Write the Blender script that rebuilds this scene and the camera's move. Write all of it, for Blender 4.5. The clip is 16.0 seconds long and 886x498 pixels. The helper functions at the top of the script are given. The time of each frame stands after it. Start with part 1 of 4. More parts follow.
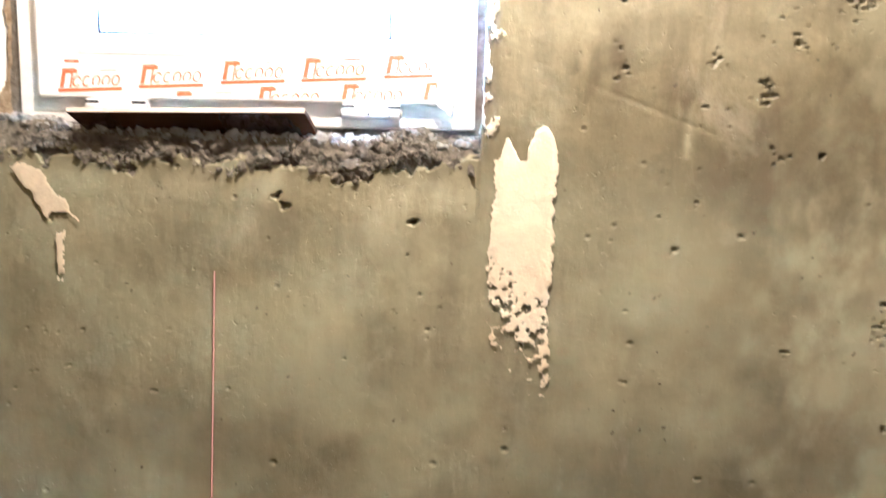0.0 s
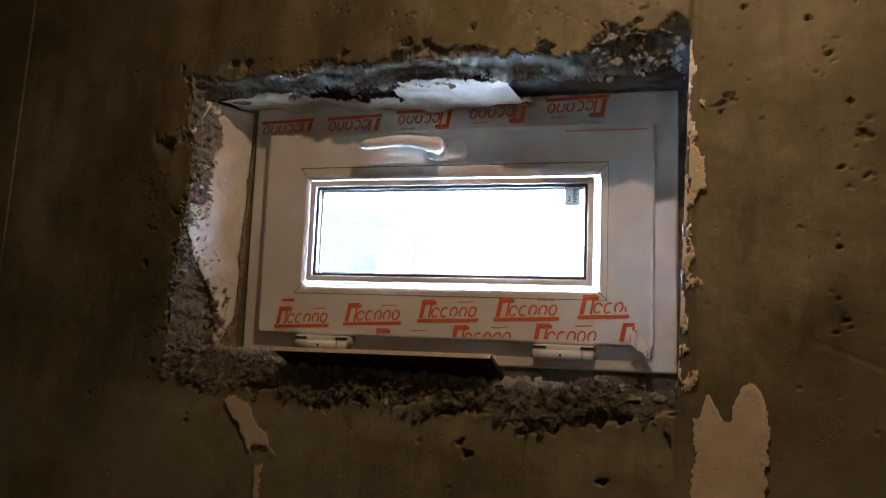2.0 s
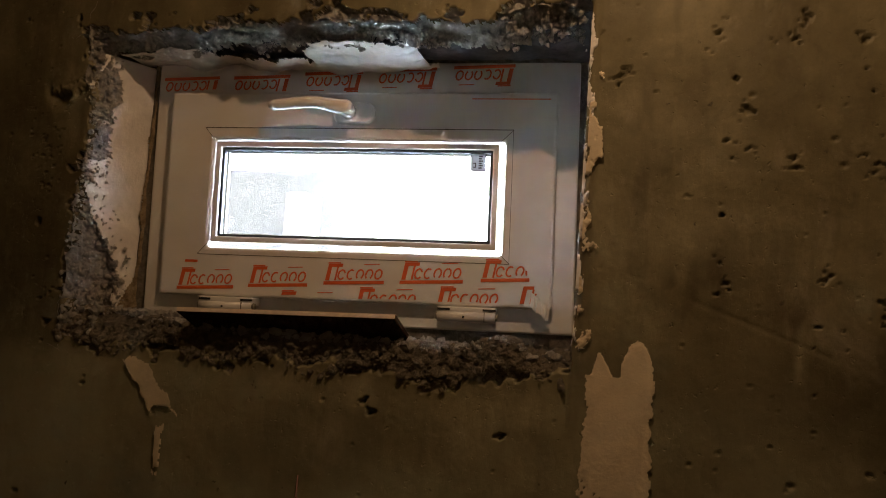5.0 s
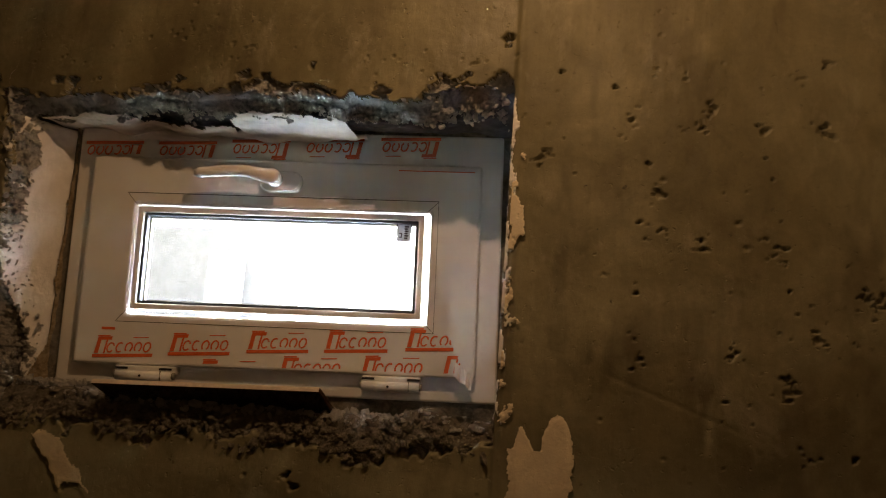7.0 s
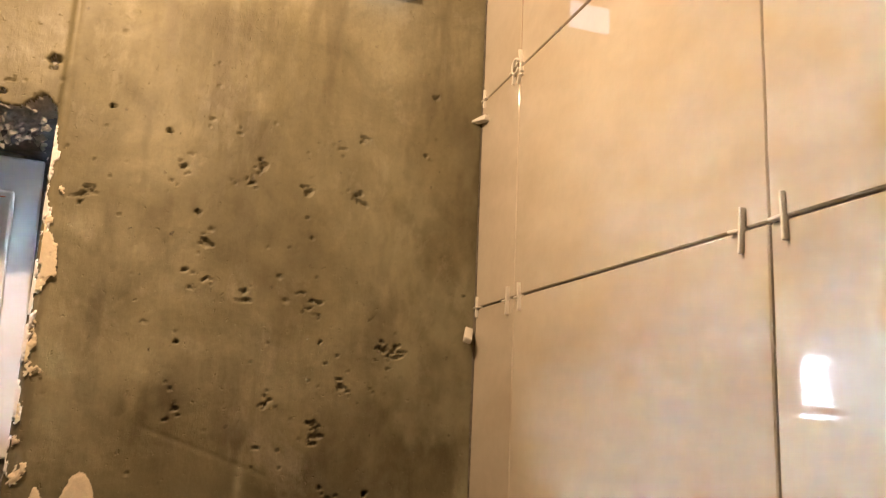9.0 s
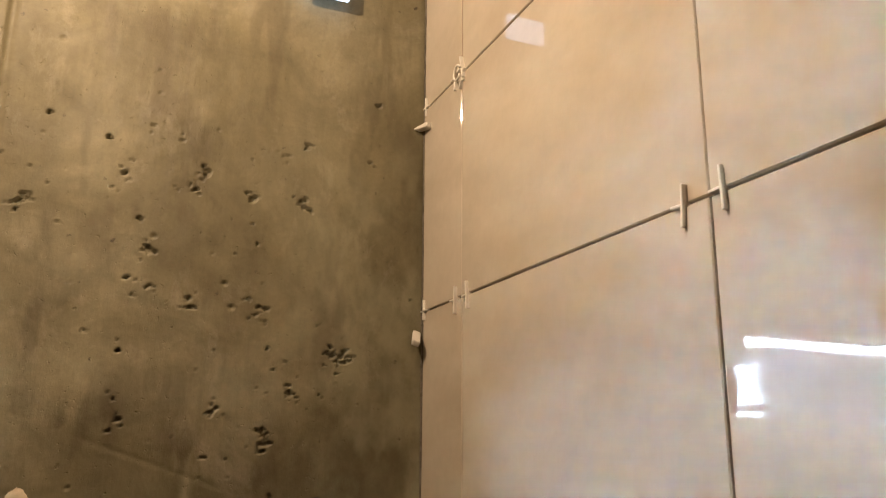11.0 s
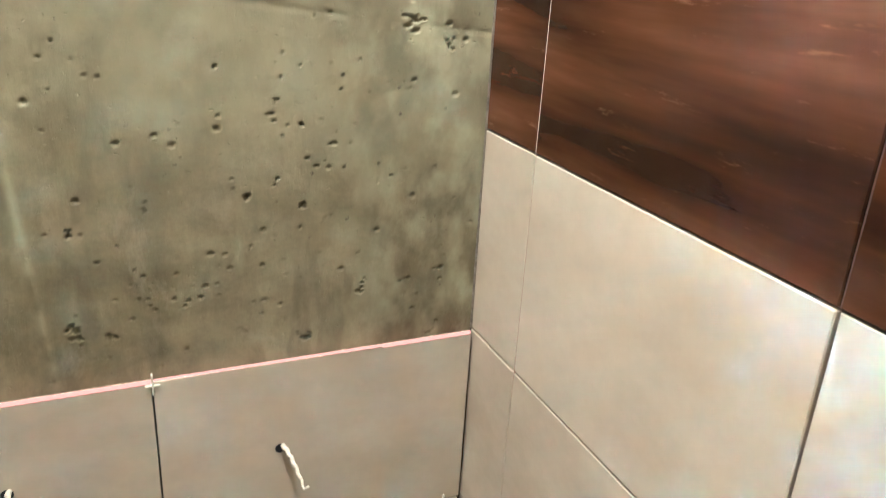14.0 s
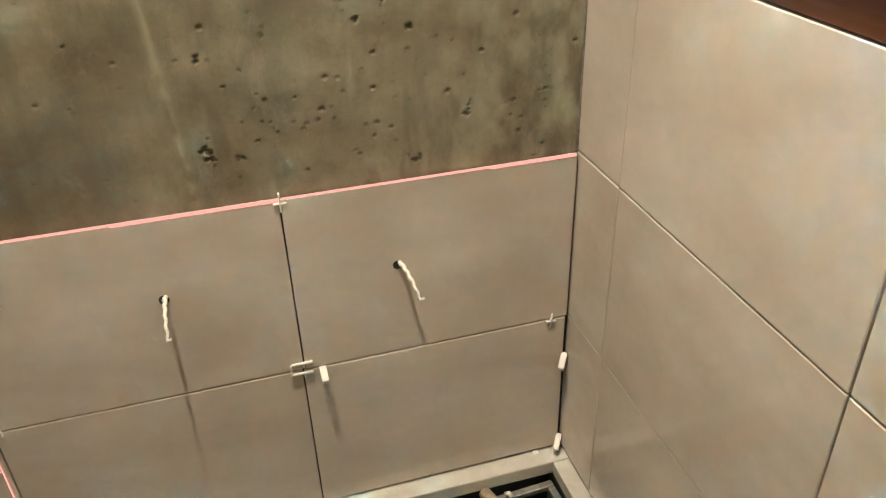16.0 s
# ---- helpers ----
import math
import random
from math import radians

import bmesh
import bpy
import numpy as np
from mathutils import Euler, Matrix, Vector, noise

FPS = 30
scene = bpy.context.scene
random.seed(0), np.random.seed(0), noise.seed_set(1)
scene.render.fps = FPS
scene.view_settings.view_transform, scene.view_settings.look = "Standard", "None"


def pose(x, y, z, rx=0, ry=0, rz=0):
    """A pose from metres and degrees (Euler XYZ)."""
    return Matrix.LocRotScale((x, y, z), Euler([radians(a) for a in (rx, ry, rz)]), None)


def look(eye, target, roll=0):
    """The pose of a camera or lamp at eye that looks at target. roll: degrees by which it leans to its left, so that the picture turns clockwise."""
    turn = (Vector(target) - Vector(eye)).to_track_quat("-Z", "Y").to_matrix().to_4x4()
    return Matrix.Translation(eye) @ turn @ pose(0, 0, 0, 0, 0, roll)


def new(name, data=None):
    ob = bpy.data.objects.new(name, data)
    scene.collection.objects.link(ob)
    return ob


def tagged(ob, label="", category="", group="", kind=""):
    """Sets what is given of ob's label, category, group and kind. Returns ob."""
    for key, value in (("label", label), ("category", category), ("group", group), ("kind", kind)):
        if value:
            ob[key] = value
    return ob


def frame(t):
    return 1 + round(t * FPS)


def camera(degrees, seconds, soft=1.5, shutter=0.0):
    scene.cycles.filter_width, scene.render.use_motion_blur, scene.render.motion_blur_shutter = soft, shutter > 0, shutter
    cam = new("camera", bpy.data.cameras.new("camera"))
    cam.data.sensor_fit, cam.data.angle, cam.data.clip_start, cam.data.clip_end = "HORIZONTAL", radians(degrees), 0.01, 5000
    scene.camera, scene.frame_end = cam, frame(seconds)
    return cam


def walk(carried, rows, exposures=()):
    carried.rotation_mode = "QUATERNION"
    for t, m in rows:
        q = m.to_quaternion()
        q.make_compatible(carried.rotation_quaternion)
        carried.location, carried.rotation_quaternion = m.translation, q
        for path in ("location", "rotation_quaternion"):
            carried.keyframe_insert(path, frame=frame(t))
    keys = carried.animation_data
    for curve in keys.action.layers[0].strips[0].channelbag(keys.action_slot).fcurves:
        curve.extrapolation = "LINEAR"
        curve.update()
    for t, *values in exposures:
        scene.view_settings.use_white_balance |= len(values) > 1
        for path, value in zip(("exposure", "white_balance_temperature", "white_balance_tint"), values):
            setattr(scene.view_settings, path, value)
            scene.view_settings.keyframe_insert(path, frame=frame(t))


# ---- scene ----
cam = camera(59.4, 16.0, soft=1.0, shutter=0.2)
PATH = [
    (0, (-0.447, -0.990, 1.540), (-0.731, 0.973, 1.284), 2.9),
    (0.3, (-0.445, -0.994, 1.544), (-0.893, 0.954, 1.496), 3.3),
    (0.5, (-0.451, -0.972, 1.544), (-0.986, 0.955, 1.532), 3.6),
    (0.6, (-0.456, -0.983, 1.561), (-1.023, 0.934, 1.513), 3.4),
    (1, (-0.439, -0.949, 1.555), (-1.229, 0.888, 1.562), 3.8),
    (1.5, (-0.447, -0.95, 1.559), (-1.251, 0.878, 1.656), 3.9),
    (2, (-0.413, -0.939, 1.607), (-1.268, 0.857, 1.819), 4.0),
    (2.5, (-0.404, -0.954, 1.617), (-1.212, 0.855, 1.888), 4.2),
    (3, (-0.403, -0.953, 1.61), (-1.132, 0.892, 1.86), 4.4),
    (3.5, (-0.405, -0.952, 1.597), (-1.054, 0.927, 1.816), 4.7),
    (3.7, (-0.403, -0.952, 1.593), (-1.036, 0.934, 1.797), 4.8),
    (5.8, (-0.402, -0.956, 1.6), (-1.039, 0.934, 1.75), 4.2),
    (6, (-0.401, -0.959, 1.608), (-1.022, 0.932, 1.809), 4.2),
    (6.5, (-0.4, -0.97, 1.628), (-0.953, 0.934, 1.895), 4.3),
    (7, (-0.399, -0.973, 1.628), (-0.856, 0.953, 1.915), 4.3),
    (7.5, (-0.379, -0.971, 1.634), (-0.659, 0.989, 1.92), 3.8),
    (8, (-0.359, -0.983, 1.657), (-0.359, 1.0, 1.919), 3.2),
    (8.5, (-0.340, -0.973, 1.652), (-0.022, 0.974, 1.991), 3.3),
    (8.8, (-0.365, -0.985, 1.653), (0.162, 0.906, 2.032), 2.7),
    (9, (-0.369, -0.998, 1.666), (0.227, 0.869, 2.063), 2.7),
    (9.2, (-0.364, -1.006, 1.675), (0.256, 0.845, 2.111), 2.7),
    (11.3, (-0.396, -0.988, 1.596), (0.365, 0.798, 2.076), -0.1),
    (11.5, (-0.406, -0.960, 1.571), (0.365, 0.850, 1.932), 0.2),
    (12, (-0.424, -0.893, 1.500), (0.400, 0.929, 1.544), 1.0),
    (12.5, (-0.445, -0.871, 1.364), (0.425, 0.925, 1.239), 1.1),
    (13, (-0.443, -0.873, 1.281), (0.415, 0.902, 0.939), 2.0),
    (13.5, (-0.473, -0.883, 1.19), (0.381, 0.849, 0.671), 2.8),
    (14, (-0.475, -0.919, 1.132), (0.301, 0.771, 0.395), 3.4),
    (14.5, (-0.472, -0.944, 1.093), (0.26, 0.698, 0.217), 3.5),
    (15, (-0.473, -0.965, 1.079), (0.172, 0.662, 0.111), 2.1),
    (15.5, (-0.492, -0.985, 1.084), (0.045, 0.685, 0.124), -0.7),
    (16, (-0.486, -0.983, 1.085), (-0.031, 0.667, 0.049), -1.9),
]

EXPOSURES = [
    (0, 6.95, 4700, 8),
    (0.3, 5.75, 5000, 9),
    (0.6, 4.7, 5150, 11),
    (1, 3.75, 5700, 14),
    (1.5, 3.3, 6300, 14),
    (2, 3.05, 6700, 16),
    (3.7, 2.8, 7600, 18),
    (7, 2.85, 8700, 19),
    (8, 3.5, 9000, 20),
    (8.5, 4.4, 8700, 18),
    (9, 4.9, 6900, 15),
    (9.2, 4.9, 6600, 14),
    (11.3, 4.65, 6100, 11),
    (12, 5.15, 6000, 9),
    (12.5, 6.4, 5500, 8),
    (13, 7.5, 4600, 7),
    (13.5, 7.95, 4300, 4),
    (14, 7.95, 4300, 2),
    (15, 7.6, 4550, 2),
    (16, 7.55, 4650, 2),
]
walk(cam, [(t, look(eye, target, roll)) for t, eye, target, roll in PATH], EXPOSURES)

# ---- light ----
world = bpy.data.worlds.new("world")
scene.world = world
world.use_nodes = True
wn = world.node_tree.nodes
sky = wn.new("ShaderNodeTexSky")
sky.sky_type = "NISHITA"
sky.sun_disc = False
sky.sun_elevation, sky.sun_rotation = radians(50), radians(120)
world.node_tree.links.new(sky.outputs[0], wn["Background"].inputs[0])
wn["Background"].inputs[1].default_value = 0.12
sun = bpy.data.lights.new("sun", "SUN")
sun.energy, sun.angle, sun.color = 0.5, radians(12), (1.0, 0.97, 0.93)
new("sun", sun).matrix_basis = look((0.6, -3.0, 9.0), (-0.1, 0.9, 1.6))

LAMP = (-0.58, -0.40, 2.32)
bulb = bpy.data.lights.new("bulb_light", "POINT")
bulb.energy, bulb.color, bulb.shadow_soft_size = 0.74, (1.0, 0.70, 0.43), 0.012
new("bulb_light", bulb).location = LAMP

# ---- materials ----


def mat(name, rough=0.6, metal=0.0, coat=0.0):
    m = bpy.data.materials.new(name)
    m.use_nodes = True
    p = m.node_tree.nodes["Principled BSDF"]
    p.inputs["Roughness"].default_value = rough
    p.inputs["Metallic"].default_value = metal
    p.inputs["Coat Weight"].default_value = coat
    p.inputs["Coat Roughness"].default_value = 0.05
    return m, m.node_tree.nodes, m.node_tree.links, p


def coords(n, l, scale=(1, 1, 1), offset_random=False):
    tc = n.new("ShaderNodeTexCoord")
    mp = n.new("ShaderNodeMapping")
    mp.inputs["Scale"].default_value = scale
    l.new(tc.outputs["Object"], mp.inputs["Vector"])
    if offset_random:
        info = n.new("ShaderNodeObjectInfo")
        mul = n.new("ShaderNodeMath")
        mul.operation = "MULTIPLY"
        mul.inputs[1].default_value = 37.0
        l.new(info.outputs["Random"], mul.inputs[0])
        comb = n.new("ShaderNodeCombineXYZ")
        for i in range(3):
            l.new(mul.outputs[0], comb.inputs[i])
        l.new(comb.outputs[0], mp.inputs["Location"])
    return mp.outputs[0]


def tex(n, l, vec, scale, detail=6, rough=0.6, distort=0.0):
    t = n.new("ShaderNodeTexNoise")
    t.inputs["Scale"].default_value = scale
    t.inputs["Detail"].default_value = detail
    t.inputs["Roughness"].default_value = rough
    t.inputs["Distortion"].default_value = distort
    l.new(vec, t.inputs["Vector"])
    return t.outputs[0]


def ramp(n, l, fac, stops):
    r = n.new("ShaderNodeValToRGB")
    e = r.color_ramp.elements
    while len(e) < len(stops):
        e.new(0.5)
    for el, (pos, col) in zip(e, stops):
        el.position, el.color = pos, (*col, 1) if len(col) == 3 else col
    l.new(fac, r.inputs[0])
    return r.outputs[0]


def mix(n, l, fac, a, b, mode="MIX"):
    x = n.new("ShaderNodeMix")
    x.data_type, x.blend_type = "RGBA", mode
    if isinstance(fac, (int, float)):
        x.inputs[0].default_value = fac
    else:
        l.new(fac, x.inputs[0])
    for sock, v in ((x.inputs[6], a), (x.inputs[7], b)):
        if isinstance(v, tuple):
            sock.default_value = (*v, 1)
        else:
            l.new(v, sock)
    return x.outputs[2]


def bump(n, l, p, height, strength, dist):
    b = n.new("ShaderNodeBump")
    b.inputs["Strength"].default_value = strength
    b.inputs["Distance"].default_value = dist
    l.new(height, b.inputs["Height"])
    l.new(b.outputs[0], p.inputs["Normal"])


def plaster_material():
    m, n, l, p = mat("cement_plaster", 0.62)
    v = coords(n, l)
    streaks = coords(n, l, (6, 6, 1.1))
    big = ramp(n, l, tex(n, l, v, 2.6, 5, 0.6, 0.6), [(0.34, (0.118, 0.100, 0.054)), (0.5, (0.190, 0.167, 0.098)), (0.66, (0.305, 0.276, 0.184))])
    mid = ramp(n, l, tex(n, l, v, 11, 8, 0.62, 0.8), [(0.32, (0.5, 0.5, 0.47)), (0.5, (0.95, 0.95, 0.93)), (0.7, (1.3, 1.3, 1.3))])
    col = mix(n, l, 0.48, big, mid, "MULTIPLY")
    st = ramp(n, l, tex(n, l, streaks, 3.0, 6, 0.7), [(0.35, (0.75, 0.75, 0.72)), (0.6, (1.05, 1.05, 1.02))])
    col = mix(n, l, 0.6, col, st, "MULTIPLY")
    fine = ramp(n, l, tex(n, l, v, 160, 4, 0.7), [(0.3, (0.8, 0.8, 0.8)), (0.7, (1.1, 1.1, 1.1))])
    col = mix(n, l, 0.5, col, fine, "MULTIPLY")
    pale = ramp(n, l, tex(n, l, coords(n, l, (1.6, 1.6, 1)), 6, 8, 0.7, 0.3), [(0.56, (0, 0, 0)), (0.72, (0.7, 0.7, 0.7))])
    col = mix(n, l, pale, col, mix(n, l, 0.5, col, (0.52, 0.48, 0.38)))
    mark = n.new("ShaderNodeAttribute")
    mark.attribute_name = "stain"
    col = mix(n, l, mark.outputs["Fac"], col, mix(n, l, 0.72, col, (0.085, 0.066, 0.036)))
    # chalky scrapes, plus lamp light missing near the corner put into the colour
    mark = n.new("ShaderNodeAttribute")
    mark.attribute_name = "chalk_and_light"
    col = mix(n, l, mark.outputs["Fac"], col, (0.40, 0.39, 0.262))
    # scattered dark specks: the shade inside tiny pits, put into the colour
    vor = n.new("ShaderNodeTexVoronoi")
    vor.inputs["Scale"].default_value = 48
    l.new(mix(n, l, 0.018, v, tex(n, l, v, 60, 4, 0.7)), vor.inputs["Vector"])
    pit_shade = ramp(n, l, vor.outputs["Distance"], [(0.07, (1, 1, 1)), (0.15, (0, 0, 0))])
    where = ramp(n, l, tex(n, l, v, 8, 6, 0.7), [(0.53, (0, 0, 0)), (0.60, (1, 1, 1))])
    col = mix(n, l, mix(n, l, 1.0, pit_shade, where, "MULTIPLY"), col, (0.055, 0.045, 0.03))
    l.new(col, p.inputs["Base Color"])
    r = ramp(n, l, tex(n, l, v, 5, 5), [(0.35, (0.45, 0.45, 0.45)), (0.65, (0.7, 0.7, 0.7))])
    l.new(r, p.inputs["Roughness"])
    pores = ramp(n, l, tex(n, l, v, 130, 3, 0.6), [(0.27, (0, 0, 0)), (0.36, (1, 1, 1))])
    trowel = tex(n, l, coords(n, l, (5, 5, 1.3)), 14, 6, 0.6)
    h = n.new("ShaderNodeMath")
    h.operation = "MULTIPLY_ADD"
    h.inputs[1].default_value = 0.5
    l.new(trowel, h.inputs[0])
    l.new(mix(n, l, 0.6, tex(n, l, v, 70, 8, 0.7), pores), h.inputs[2])
    bump(n, l, p, h.outputs[0], 0.5, 0.0035)
    return m


def rubble_material(name, a, b, c, sc=70):
    m, n, l, p = mat(name, 0.9)
    v = coords(n, l)
    col = ramp(n, l, tex(n, l, v, sc, 8, 0.75, 0.5), [(0.3, a), (0.5, b), (0.72, c)])
    l.new(col, p.inputs["Base Color"])
    bump(n, l, p, tex(n, l, v, sc * 2.2, 9, 0.8), 1.0, 0.012)
    return m


def plain_material(name, base, rough=0.5, var=0.12, sc=25, bmp=0.15, metal=0.0, coat=0.0):
    m, n, l, p = mat(name, rough, metal, coat)
    v = coords(n, l)
    lo = tuple(c * (1 - var) for c in base)
    hi = tuple(min(1, c * (1 + var)) for c in base)
    l.new(ramp(n, l, tex(n, l, v, sc, 7, 0.65, 0.4), [(0.35, lo), (0.65, hi)]), p.inputs["Base Color"])
    if bmp:
        bump(n, l, p, tex(n, l, v, sc * 5, 6, 0.65), bmp, 0.003)
    return m


def beige_tile_material():
    m, n, l, p = mat("beige_glazed_tile", 0.13, 0.0, 0.0)
    v = coords(n, l, (1, 1, 1), True)
    soft = coords(n, l, (1.2, 1.2, 3.2), True)
    col = ramp(n, l, tex(n, l, soft, 2.6, 4, 0.5, 0.5), [(0.34, (0.50, 0.44, 0.35)), (0.52, (0.555, 0.50, 0.41)), (0.7, (0.61, 0.555, 0.465))])
    fine = ramp(n, l, tex(n, l, v, 60, 5, 0.6), [(0.3, (0.96, 0.96, 0.96)), (0.7, (1.02, 1.02, 1.02))])
    l.new(mix(n, l, 1.0, col, fine, "MULTIPLY"), p.inputs["Base Color"])
    l.new(ramp(n, l, tex(n, l, v, 9, 5), [(0.35, (0.02, 0.02, 0.02)), (0.7, (0.045, 0.045, 0.045))]), p.inputs["Roughness"])
    bump(n, l, p, tex(n, l, coords(n, l, (1, 1, 9)), 7, 2, 0.4), 0.012, 0.002)
    return m


def brown_tile_material():
    m, n, l, p = mat("brown_wood_look_tile", 0.3)
    v = coords(n, l, (1, 1, 1), True)
    lon = coords(n, l, (0.85, 0.85, 8.0), True)
    fib = coords(n, l, (3, 3, 70), True)
    col = ramp(n, l, tex(n, l, lon, 1.9, 4, 0.5, 0.15), [(0.36, (0.019, 0.0075, 0.004)), (0.46, (0.048, 0.0185, 0.008)), (0.55, (0.086, 0.0345, 0.0145)), (0.66, (0.140, 0.063, 0.029))])
    grain = ramp(n, l, tex(n, l, fib, 2.5, 6, 0.65, 0.4), [(0.3, (0.72, 0.70, 0.70)), (0.7, (1.2, 1.2, 1.2))])
    col = mix(n, l, 0.25, col, grain, "MULTIPLY")
    worn = ramp(n, l, tex(n, l, coords(n, l, (2.0, 2.0, 14), True), 4, 9, 0.75, 0.3), [(0.60, (0, 0, 0)), (0.72, (0.5, 0.5, 0.5))])
    col = mix(n, l, worn, col, (0.36, 0.20, 0.10))
    l.new(col, p.inputs["Base Color"])
    l.new(ramp(n, l, tex(n, l, fib, 2, 6), [(0.3, (0.06, 0.06, 0.06)), (0.7, (0.12, 0.12, 0.12))]), p.inputs["Roughness"])
    p.inputs["Specular IOR Level"].default_value = 0.25
    bump(n, l, p, tex(n, l, fib, 3, 6), 0.03, 0.001)
    return m


def glow_material(name, colour, strength):
    m = bpy.data.materials.new(name)
    m.use_nodes = True
    n, l = m.node_tree.nodes, m.node_tree.links
    n.remove(n["Principled BSDF"])
    e = n.new("ShaderNodeEmission")
    e.inputs[0].default_value, e.inputs[1].default_value = (*colour, 1), strength
    l.new(e.outputs[0], n["Material Output"].inputs[0])
    return m


def glass_material():
    m, n, l, p = mat("window_glass", 0.0)
    p.inputs["Transmission Weight"].default_value = 1.0
    p.inputs["IOR"].default_value = 1.45
    p.inputs["Base Color"].default_value = (0.97, 0.99, 1.0, 1)
    return m


PLASTER = plaster_material()
RUBBLE = rubble_material("broken_concrete", (0.40, 0.385, 0.365), (0.58, 0.565, 0.54), (0.74, 0.73, 0.71))
MORTAR = rubble_material("old_mortar", (0.13, 0.115, 0.09), (0.27, 0.24, 0.19), (0.42, 0.38, 0.32), 55)
WHITEWASH = plain_material("white_reveal_plaster", (0.84, 0.82, 0.81), 0.75, 0.10, 18, 0.3)
FOAM = rubble_material("yellowed_foam", (0.20, 0.14, 0.08), (0.48, 0.38, 0.25), (0.70, 0.60, 0.46), 45)
BROWN_GROUT = plain_material("brown_grout", (0.30, 0.18, 0.125), 0.7, 0.2, 40, 0.2)
DARK_GROUT = plain_material("dark_grout", (0.10, 0.055, 0.038), 0.8, 0.2, 40, 0.2)
GREYBOARD = plain_material("grey_lintel_board", (0.16, 0.165, 0.18), 0.8, 0.35, 22, 0.5)
BEIGE = beige_tile_material()
BROWN = brown_tile_material()
ADHESIVE = plain_material("tile_adhesive", (0.055, 0.05, 0.045), 0.95, 0.3, 60, 0.5)
BISCUIT = plain_material("tile_edge", (0.70, 0.60, 0.50), 0.8, 0.12, 60, 0.2)
PVC = plain_material("white_window_plastic", (0.80, 0.785, 0.765), 0.34, 0.03, 9, 0.03)
BEADWHITE = plain_material("bright_white_plastic", (0.86, 0.86, 0.86), 0.28, 0.02, 9, 0.0)
PVC_HANDLE = plain_material("white_handle_plastic", (0.88, 0.87, 0.85), 0.25, 0.02, 9, 0.0)
GASKET = plain_material("black_gasket", (0.02, 0.022, 0.028), 0.6, 0.1, 40, 0.0)
GLASS = glass_material()
INK = plain_material("orange_red_film_print", (0.80, 0.15, 0.045), 0.45, 0.08, 60, 0.0)
DARKLINE = plain_material("dark_seam", (0.10, 0.085, 0.07), 0.8, 0.2, 60, 0.0)
SPACER = plain_material("white_spacer_plastic", (0.80, 0.77, 0.70), 0.4, 0.05, 60, 0.05)
PAINT = plain_material("beige_paint_patch", (0.76, 0.66, 0.50), 0.7, 0.08, 30, 0.25)
WIRE = plain_material("white_twisted_wire", (0.72, 0.68, 0.60), 0.55, 0.3, 120, 0.4)
RIM = plain_material("pale_tray_rim", (0.52, 0.50, 0.43), 0.45, 0.12, 18, 0.1)
BASIN = plain_material("black_tray_basin", (0.022, 0.027, 0.022), 0.32, 0.4, 14, 0.2)
STEEL = plain_material("dusty_steel", (0.33, 0.32, 0.28), 0.45, 0.25, 40, 0.2, 0.6)
WOOD = plain_material("raw_wood", (0.50, 0.40, 0.27), 0.7, 0.2, 40, 0.3)
CEILING = plain_material("raw_ceiling", (0.48, 0.43, 0.35), 0.85, 0.1, 6, 0.3)
STUCCO = rubble_material("outside_stucco", (0.20, 0.21, 0.22), (0.23, 0.24, 0.25), (0.27, 0.28, 0.29), 26)
POSTWHITE = plain_material("outside_white_paint", (0.55, 0.56, 0.57), 0.5, 0.04, 10, 0.05)
CONCRETE_OUT = plain_material("outside_concrete", (0.78, 0.78, 0.79), 0.9, 0.2, 12, 0.4)
STICKER = plain_material("grey_glass_label", (0.40, 0.47, 0.54), 0.5, 0.05, 50, 0.0)
STICKER.node_tree.nodes["Principled BSDF"].inputs["Transmission Weight"].default_value = 0.12
LASER = glow_material("laser_red", (1.0, 0.34, 0.19), 0.0075)
LEDGLOW = glow_material("led_white", (0.72, 0.84, 1.0), 0.08)
SKYGLOW = glow_material("bright_sky", (0.58, 0.77, 1.0), 14.5)

# ---- building helpers ----


def from_bm(bm, name):
    me = bpy.data.meshes.new(name)
    bm.normal_update()
    bm.to_mesh(me)
    bm.free()
    return me


def part(name, bm, material, parent=None, label=""):
    me = from_bm(bm, name) if isinstance(bm, bmesh.types.BMesh) else bm
    mats = material if isinstance(material, (list, tuple)) else [material]
    if not me.materials:
        for mm in mats:
            me.materials.append(mm)
    ob = new(name, me)
    if parent is not None:
        ob.parent = parent
    return tagged(ob, label)


def empty(name, m, label, category, group="", kind=""):
    ob = new(name)
    ob.empty_display_size = 0.05
    ob.matrix_basis = m
    return tagged(ob, label, category, group, kind)


def box(x0, x1, y0, y1, z0, z1, bevel=0.0, seg=2):
    bm = bmesh.new()
    bmesh.ops.create_cube(bm, size=1.0)
    for v in bm.verts:
        v.co = Vector(((x0 + x1) / 2 + v.co.x * (x1 - x0), (y0 + y1) / 2 + v.co.y * (y1 - y0), (z0 + z1) / 2 + v.co.z * (z1 - z0)))
    if bevel:
        bmesh.ops.bevel(bm, geom=bm.edges[:], offset=bevel, segments=seg, affect="EDGES", profile=0.5)
    return bm


def add(bm, other):
    me = bpy.data.meshes.new("tmp")
    other.to_mesh(me)
    other.free()
    bm.from_mesh(me)
    bpy.data.meshes.remove(me)
    return bm


